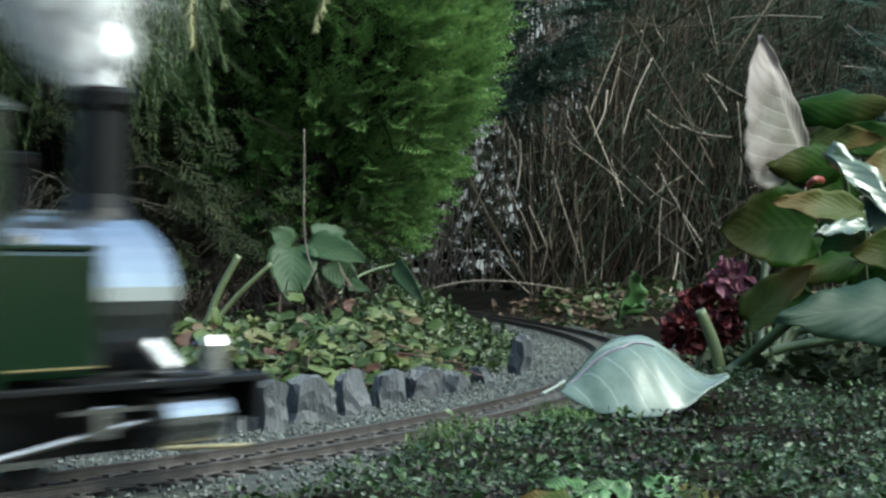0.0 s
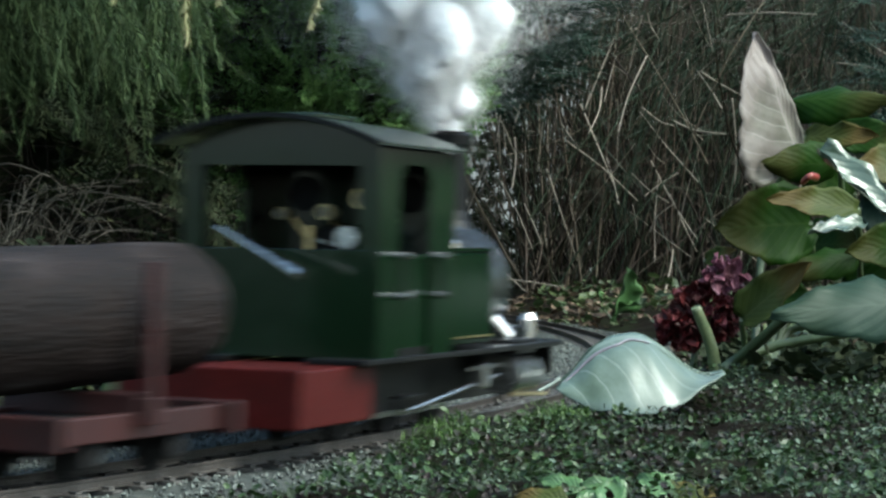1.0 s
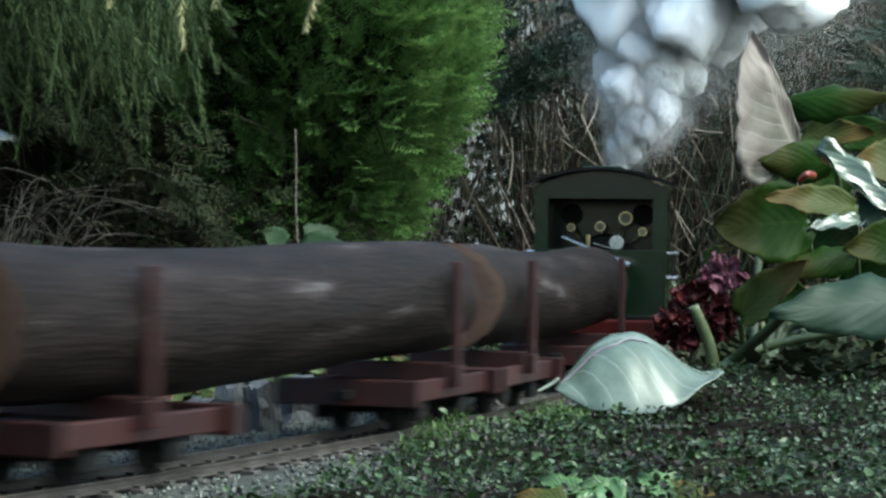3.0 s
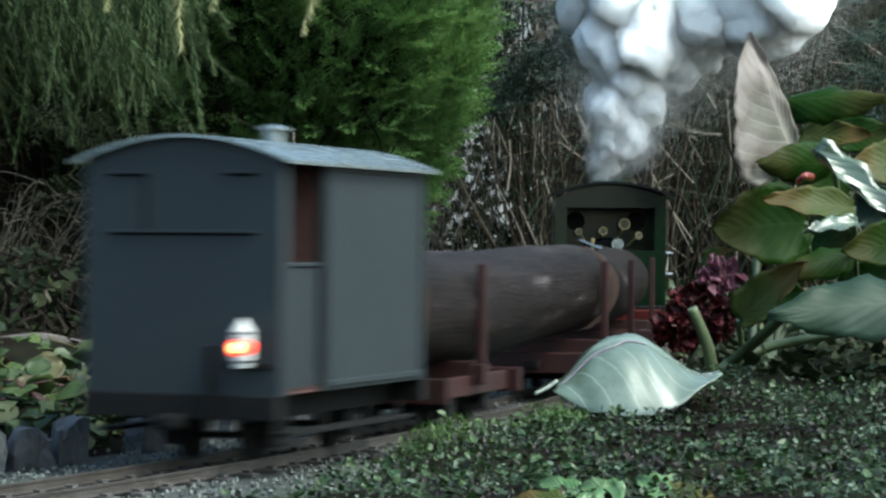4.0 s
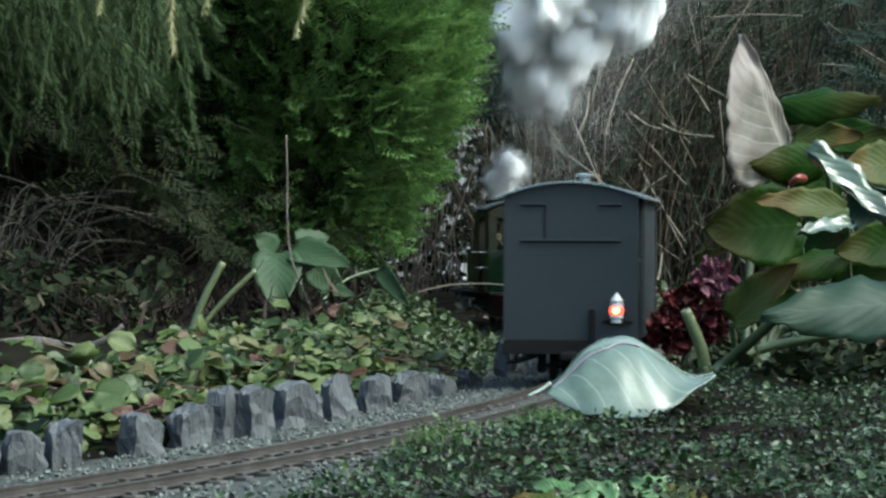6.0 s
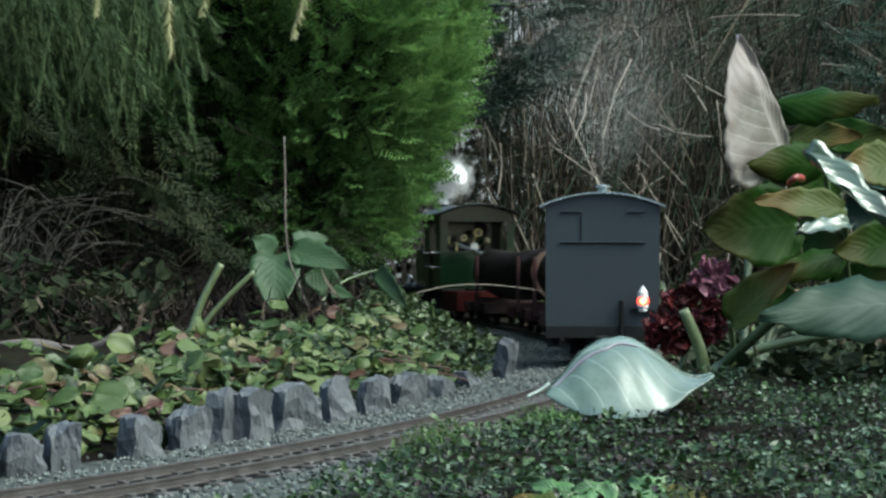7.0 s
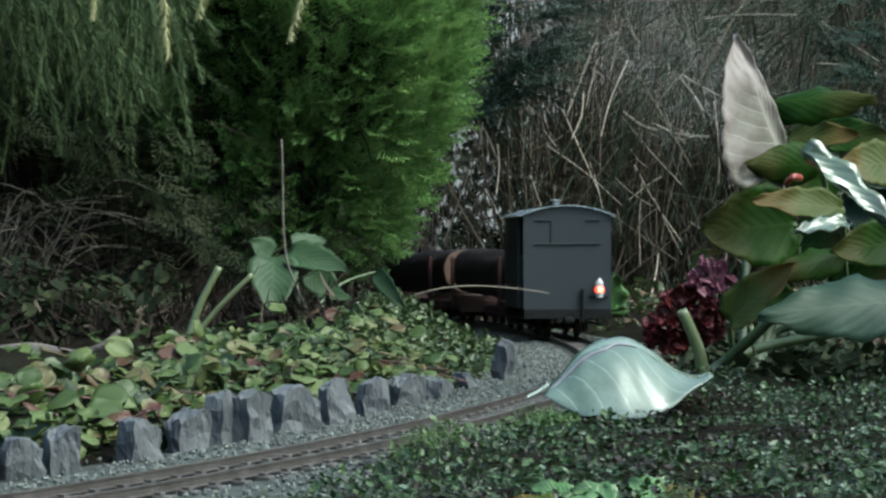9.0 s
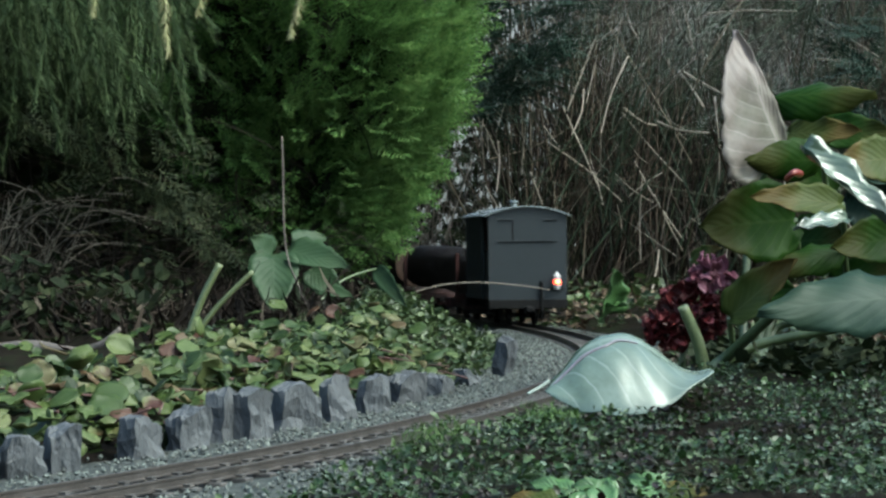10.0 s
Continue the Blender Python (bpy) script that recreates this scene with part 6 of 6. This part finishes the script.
# near-black litter laid over the soil in place of the conifers' shade
mat_of("needle_litter", "near-black needle litter added for the shade under the conifers", lambda d, s, x, y, r: (d < -0.16) & (y > 1.98) & (x < -0.09), 16000, (0.008, 0.030), [NEEDLE], SHADED_TWIG, 57, -1.0, -0.05, 1.95, 3.6, 0.009, 1.4)
# weeds coloured near black, so the void behind the bed looks shaded
mat_of("shade_weeds", "near-black weeds behind the creeping plants, shade put into their colour", lambda d, s, x, y, r: (d < -0.22) & (y > 2.0) & (x < -0.24), 3500, (0.008, 0.020), [LEAFLET], HEDGE_AND_SHADE, 58, -0.9, -0.1, 2.0, 2.7, 0.016, 1.0)


MOSS_BRIGHT = leafy("bright_moss", [(0.0, (0.05, 0.11, 0.02)), (0.6, (0.11, 0.21, 0.045)), (1.0, (0.20, 0.31, 0.09))], rough=0.5, leaf=0.25, patch=30, patch_amount=0.3)
mat_of("moss_cushion", "bright green moss cushion beside the rail", lambda d, s, x, y, r: (d > 0.030) & (((x - 0.054) / 0.032) ** 2 + ((y - 1.46) / 0.07) ** 2 < r), 14000, (0.003, 0.0065), [NEEDLE], MOSS_BRIGHT, 59, 0.0, 0.12, 1.38, 1.62, 0.006, 1.2)
mat_of("moss_cushion", "small bright green moss patch near the track", lambda d, s, x, y, r: (d > 0.034) & (((x + 0.005) / 0.03) ** 2 + ((y - 1.27) / 0.06) ** 2 < r), 7000, (0.003, 0.006), [NEEDLE], MOSS_BRIGHT, 60, -0.06, 0.05, 1.18, 1.36, 0.005, 2.5)


# leaflets added here hold the hollow's shadow in their near-black colour
mat_of("hollow_weeds", "near-black leaflets added for the shade under the large leaves", lambda d, s, x, y, r: (d > 0.06) & (x > 0.21) & (y > 1.70), 7000, (0.007, 0.018), [LEAFLET], HEDGE_AND_SHADE, 62, 0.17, 0.75, 1.56, 2.35, 0.008, 0.9)


# ---- creeping plant with round yellow-green leaves, leaf by leaf ----
def creeping_plant():
    rs = np.random.default_rng(61)
    plant = thing("creeping_plant", "creeping plant with round yellow-green and reddish leaves on the bank", "plant")
    meshes = []
    for i in range(4):
        bm = leaf_sheet(1.0, 1.0, 8, 6, 0.75, (0.12, -0.15, 0.25, 0.02)[i], (0.1, 0.25, 0.0, 0.2)[i], 0.03, 3, 80 + i, 0.03, True)
        me = bpy.data.meshes.new("round_leaf")
        bm.to_mesh(me)
        bm.free()
        me.materials.append(JENNY)
        meshes.append(me)
    made = 0
    while made < 300:
        s, d = rs.uniform(0.62, 1.72), -0.116 - abs(rs.normal(0, 0.075))
        if d < -0.30:
            continue
        p = beside(s, d)
        z = float(ground_z([p.x], [p.y])[0]) + rs.uniform(0.006, 0.024)
        ob = new("round_leaf", meshes[made % 4])
        ob.parent = plant
        a = rs.uniform(0, 6.28)
        size = rs.uniform(0.012, 0.022) * (0.8 if s > 1.25 else 1.0)
        ob.matrix_basis = aim((p.x, p.y, z), (p.x + math.cos(a), p.y + math.sin(a), z + rs.normal(0.0, 0.35)), (rs.normal(0, 0.35), -0.75 + rs.normal(0, 0.4), 1)) @ Matrix.Diagonal((size, size, size, 1))
        made += 1
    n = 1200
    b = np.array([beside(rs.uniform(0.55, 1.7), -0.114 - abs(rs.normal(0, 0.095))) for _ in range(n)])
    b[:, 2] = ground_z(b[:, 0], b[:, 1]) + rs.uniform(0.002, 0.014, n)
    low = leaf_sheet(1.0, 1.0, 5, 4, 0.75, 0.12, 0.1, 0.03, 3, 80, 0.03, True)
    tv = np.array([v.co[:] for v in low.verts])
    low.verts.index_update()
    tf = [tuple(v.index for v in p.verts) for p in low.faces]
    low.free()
    tagged(scatter("lower_leaves", [(tv, tf)], b, np.stack([rs.normal(0, 1, n), rs.normal(0, 1, n), rs.normal(0.1, 0.4, n)], 1), np.stack([rs.normal(0, 0.4, n), rs.normal(-0.5, 0.4, n), np.ones(n)], 1), rs.uniform(0.007, 0.014, n), JENNY_SHADED, plant, 9), kind="stuff")
    for _ in range(50):
        q = beside(rs.uniform(0.65, 1.6), -0.118 - abs(rs.normal(0, 0.05)))
        q.z = float(ground_z([q.x], [q.y])[0]) + 0.010
        h = Vector((rs.normal(0, 1), rs.normal(0, 1), rs.normal(0.2, 0.3))) * 0.014
        part("runner", stalk([q - h, q + Vector((0, 0, 0.003)), q + h], 0.0007, 0.0006, 5), BROWN, plant)
    # near clump at the foot of the view
    near = thing("seedling", "pale green leafy seedling in the moss near the camera", "plant")
    for i, (x, y, a, ln) in enumerate(((0.046, 1.04, 2.9, 0.022), (0.050, 1.035, 0.3, 0.022), (0.062, 1.03, 1.5, 0.020), (0.078, 1.04, 0.2, 0.022), (0.085, 1.035, 1.9, 0.020), (0.052, 1.06, 2.3, 0.02), (0.088, 1.03, -0.4, 0.018), (0.07, 1.05, 2.6, 0.02), (0.08, 1.06, 0.9, 0.018))):
        y -= 0.055
        z = float(ground_z([x], [y])[0]) + 0.0055
        lf = part("leaf", leaf_sheet(ln, ln * 0.62, 8, 6, 0.8, 0.2, 0.25, 0.05, 4, 90 + i), IVY if i % 3 else BERG_YELLOW, near)
        lf.matrix_basis = aim((x, y, z), (x + math.cos(a), y + 0.4 * math.sin(a), z + 0.35), (math.cos(a) * -0.3, -0.8, 1.0))


creeping_plant()


# ---- steam: loose clumps of droplets, each clump a rigid piece that drifts ----
SUN_WAY = (math.sin(SUN_AZ) * math.cos(SUN_EL), math.cos(SUN_AZ) * math.cos(SUN_EL), math.sin(SUN_EL))


def steam_material():
    m = bpy.data.materials.new("steam")
    m.use_nodes = True
    nt = m.node_tree
    b = nt.nodes["Principled BSDF"]
    b.inputs["Base Color"].default_value = (0.985, 0.99, 0.99, 1)
    b.inputs["Roughness"].default_value = 1.0
    b.inputs["Specular IOR Level"].default_value = 0.0
    b.inputs["Subsurface Weight"].default_value = 1.0
    b.inputs["Subsurface Radius"].default_value = (1, 1, 1)
    b.inputs["Subsurface Scale"].default_value = 0.04
    # shading normals are bent towards the sun, so every side of the cloud reads lit
    geo = nt.nodes.new("ShaderNodeNewGeometry")
    even = nt.nodes.new("ShaderNodeMix")
    even.data_type = "VECTOR"
    even.inputs[0].default_value = 0.75
    nt.links.new(geo.outputs["Normal"], even.inputs[4])
    even.inputs[5].default_value = SUN_WAY
    nt.links.new(even.outputs[1], b.inputs["Normal"])
    return m


def droplet_material():
    m = bpy.data.materials.new("steam_droplets")
    m.use_nodes = True
    nt = m.node_tree
    nt.nodes.remove(nt.nodes["Principled BSDF"])
    df = nt.nodes.new("ShaderNodeBsdfDiffuse")
    tl = nt.nodes.new("ShaderNodeBsdfTranslucent")
    m1 = nt.nodes.new("ShaderNodeMixShader")
    m1.inputs[0].default_value = 0.35
    for k, sh in ((1, df), (2, tl)):
        sh.inputs["Color"].default_value = (0.985, 0.99, 0.99, 1)
        # a fixed normal towards the sun makes all droplets look lit
        vec = nt.nodes.new("ShaderNodeCombineXYZ")
        for j in range(3):
            vec.inputs[j].default_value = SUN_WAY[j]
        nt.links.new(vec.outputs[0], sh.inputs["Normal"])
        nt.links.new(sh.outputs[0], m1.inputs[k])
    nt.links.new(m1.outputs[0], nt.nodes["Material Output"].inputs[0])
    return m


DROPLETS = droplet_material()
STEAM = steam_material()
PLUME = thing("steam_plume", "white plume of steam rising from the locomotive's chimney", "steam")
PUFFS = []
DROP = (np.array([(-0.5, -0.35, 0), (0.5, -0.35, 0.0), (0.0, 0.6, 0.1)]), [(0, 1, 2)])


def swirl(p, k, shift):
    """A cheap lumpy field in about -1 to 1, folded over itself."""
    q = p * k + shift
    w = np.stack([np.sin(q[:, 1] * 1.7 + 1.3 * np.sin(q[:, 2])), np.sin(q[:, 2] * 1.5 + 1.1 * np.sin(q[:, 0])), np.sin(q[:, 0] * 1.9 + 1.2 * np.sin(q[:, 1]))], 1)
    r = q * 2.3 + 1.6 * w
    return 0.6 * np.sin(r[:, 0]) * np.cos(r[:, 1] + 0.5 * r[:, 2]) + 0.4 * np.sin(2.1 * r[:, 2] + w[:, 0]) * np.cos(1.8 * r[:, 0])


def steam_puffs():
    rs = np.random.default_rng(71)
    count = 58
    for i in range(count):
        hh = 0.002 + 0.245 * (i / count) ** 1.15
        wide = 0.007 + 0.52 * hh + 1.2 * hh * hh
        dense = i % 4 != 3
        r = (0.55 if dense else 0.75) * wide + 0.004
        a, q = rs.uniform(0, 6.283), math.sqrt(rs.uniform(0, 1)) * (0.55 if dense else 0.7) * wide
        n = min(34000, int((1.6 if dense else 0.25) * math.pi * r * r / 0.085e-6))
        rad = np.abs(rs.normal(0.80, 0.33, (n, 1))) if dense else 1.4 * rs.uniform(0, 1, (n, 1)) ** 0.5
        p = unit(rs, n) * rad * r * np.array((1, 1, 1.15))
        p = p[swirl(p, 1.5 / r, i * 5.3) > (1.0 * (rad[:, 0] - 1.05) if dense else 0.1) + rs.normal(0, 0.2, n)]
        n = len(p)
        puff = scatter("puff", [DROP], p, unit(rs, n), unit(rs, n), rs.uniform(0.0003, 0.00055, n) * (1.0 if dense else 0.6), DROPLETS, PLUME, 100 + i)
        tagged(puff, kind="stuff")
        if dense:
            core = ball((0, 0, 0), r * 0.54, 4)
            for v in core.verts:
                v.co *= 1 + 0.50 * noise.fractal(v.co * (1.7 / r) + Vector((0, i * 3.1, 0)), 1.0, 2.0, 5)
                v.co.z *= 1.15
            part("core", core, STEAM, puff, smooth=True)
        PUFFS.append((puff, hh, q * math.cos(a), q * math.sin(a), rs.uniform(0, 6.283), rs.uniform(-14, 14), rs.uniform(0.02, 0.10), rs.uniform(0.22, 0.34) if dense else rs.uniform(0.012, 0.045), 5.6 + rs.uniform(0, 0.35)))


steam_puffs()


def puff_rows(hh, u0, w0, phase, spin, wind, climb, free, times):
    """A puff keeps its height over the chimney while the engine pulls, leans with the breeze, then drifts away."""
    rows, last = [], None
    for t in times:
        x, y, h = track(run(t) + LOCO_AHEAD + 0.255)
        side = float(np.interp(t, [0, 1, 2, 2.6, 4.5, 6], [-0.05, 0.0, 0.30, 0.46, 0.45, 0.35])) * hh + u0 + 0.10 * hh * math.sin(1.3 * t + phase)
        back = -float(np.interp(t, [0, 1.2, 2.5, 10], [0.34, 0.26, 0.05, 0.05])) * min(hh, 0.08) + w0
        lift = 0.162 + hh + 0.05 * hh * math.sin(1.9 * t + phase * 2)
        at = Vector((x + side * math.cos(h) + back * math.sin(h), y - side * math.sin(h) + back * math.cos(h), lift))
        if t > free and hh > 0.05:
            at = last + Vector((wind, 0.015, climb)) * 0.25
        last = at
        rows.append((t, pose(at.x, at.y, at.z, 0, 0, spin * t)))
    return rows


def motions():
    times = [round(0.25 * i, 2) for i in range(41)]
    walk(VAN, [(t, riding(run(t), 0.042, 0.127)) for t in times])
    for w, at in zip(WAGONS, WAGON_AT):
        walk(w, [(t, riding(run(t) + at, -0.033, 0.033)) for t in times])
    for log, a, b, mid in LOGS:
        rows = []
        for t in times:
            pa, pb = (Vector(riding(run(t) + WAGON_AT[k], -0.033, 0.033).translation) for k in (a, b))
            along = (pb - pa).normalized()
            c = pa + along * (mid - WAGON_AT[a])
            rows.append((t, pose(c.x, c.y, 0.0675, 0, 0, -math.degrees(math.atan2(along.x, along.y)))))
        walk(log, rows)
    walk(LOCO, [(t, riding(run(t) + LOCO_AHEAD, 0.045, 0.165)) for t in times])
    for puff, *how in PUFFS:
        walk(puff, [r for r in puff_rows(*how, times)])


motions()
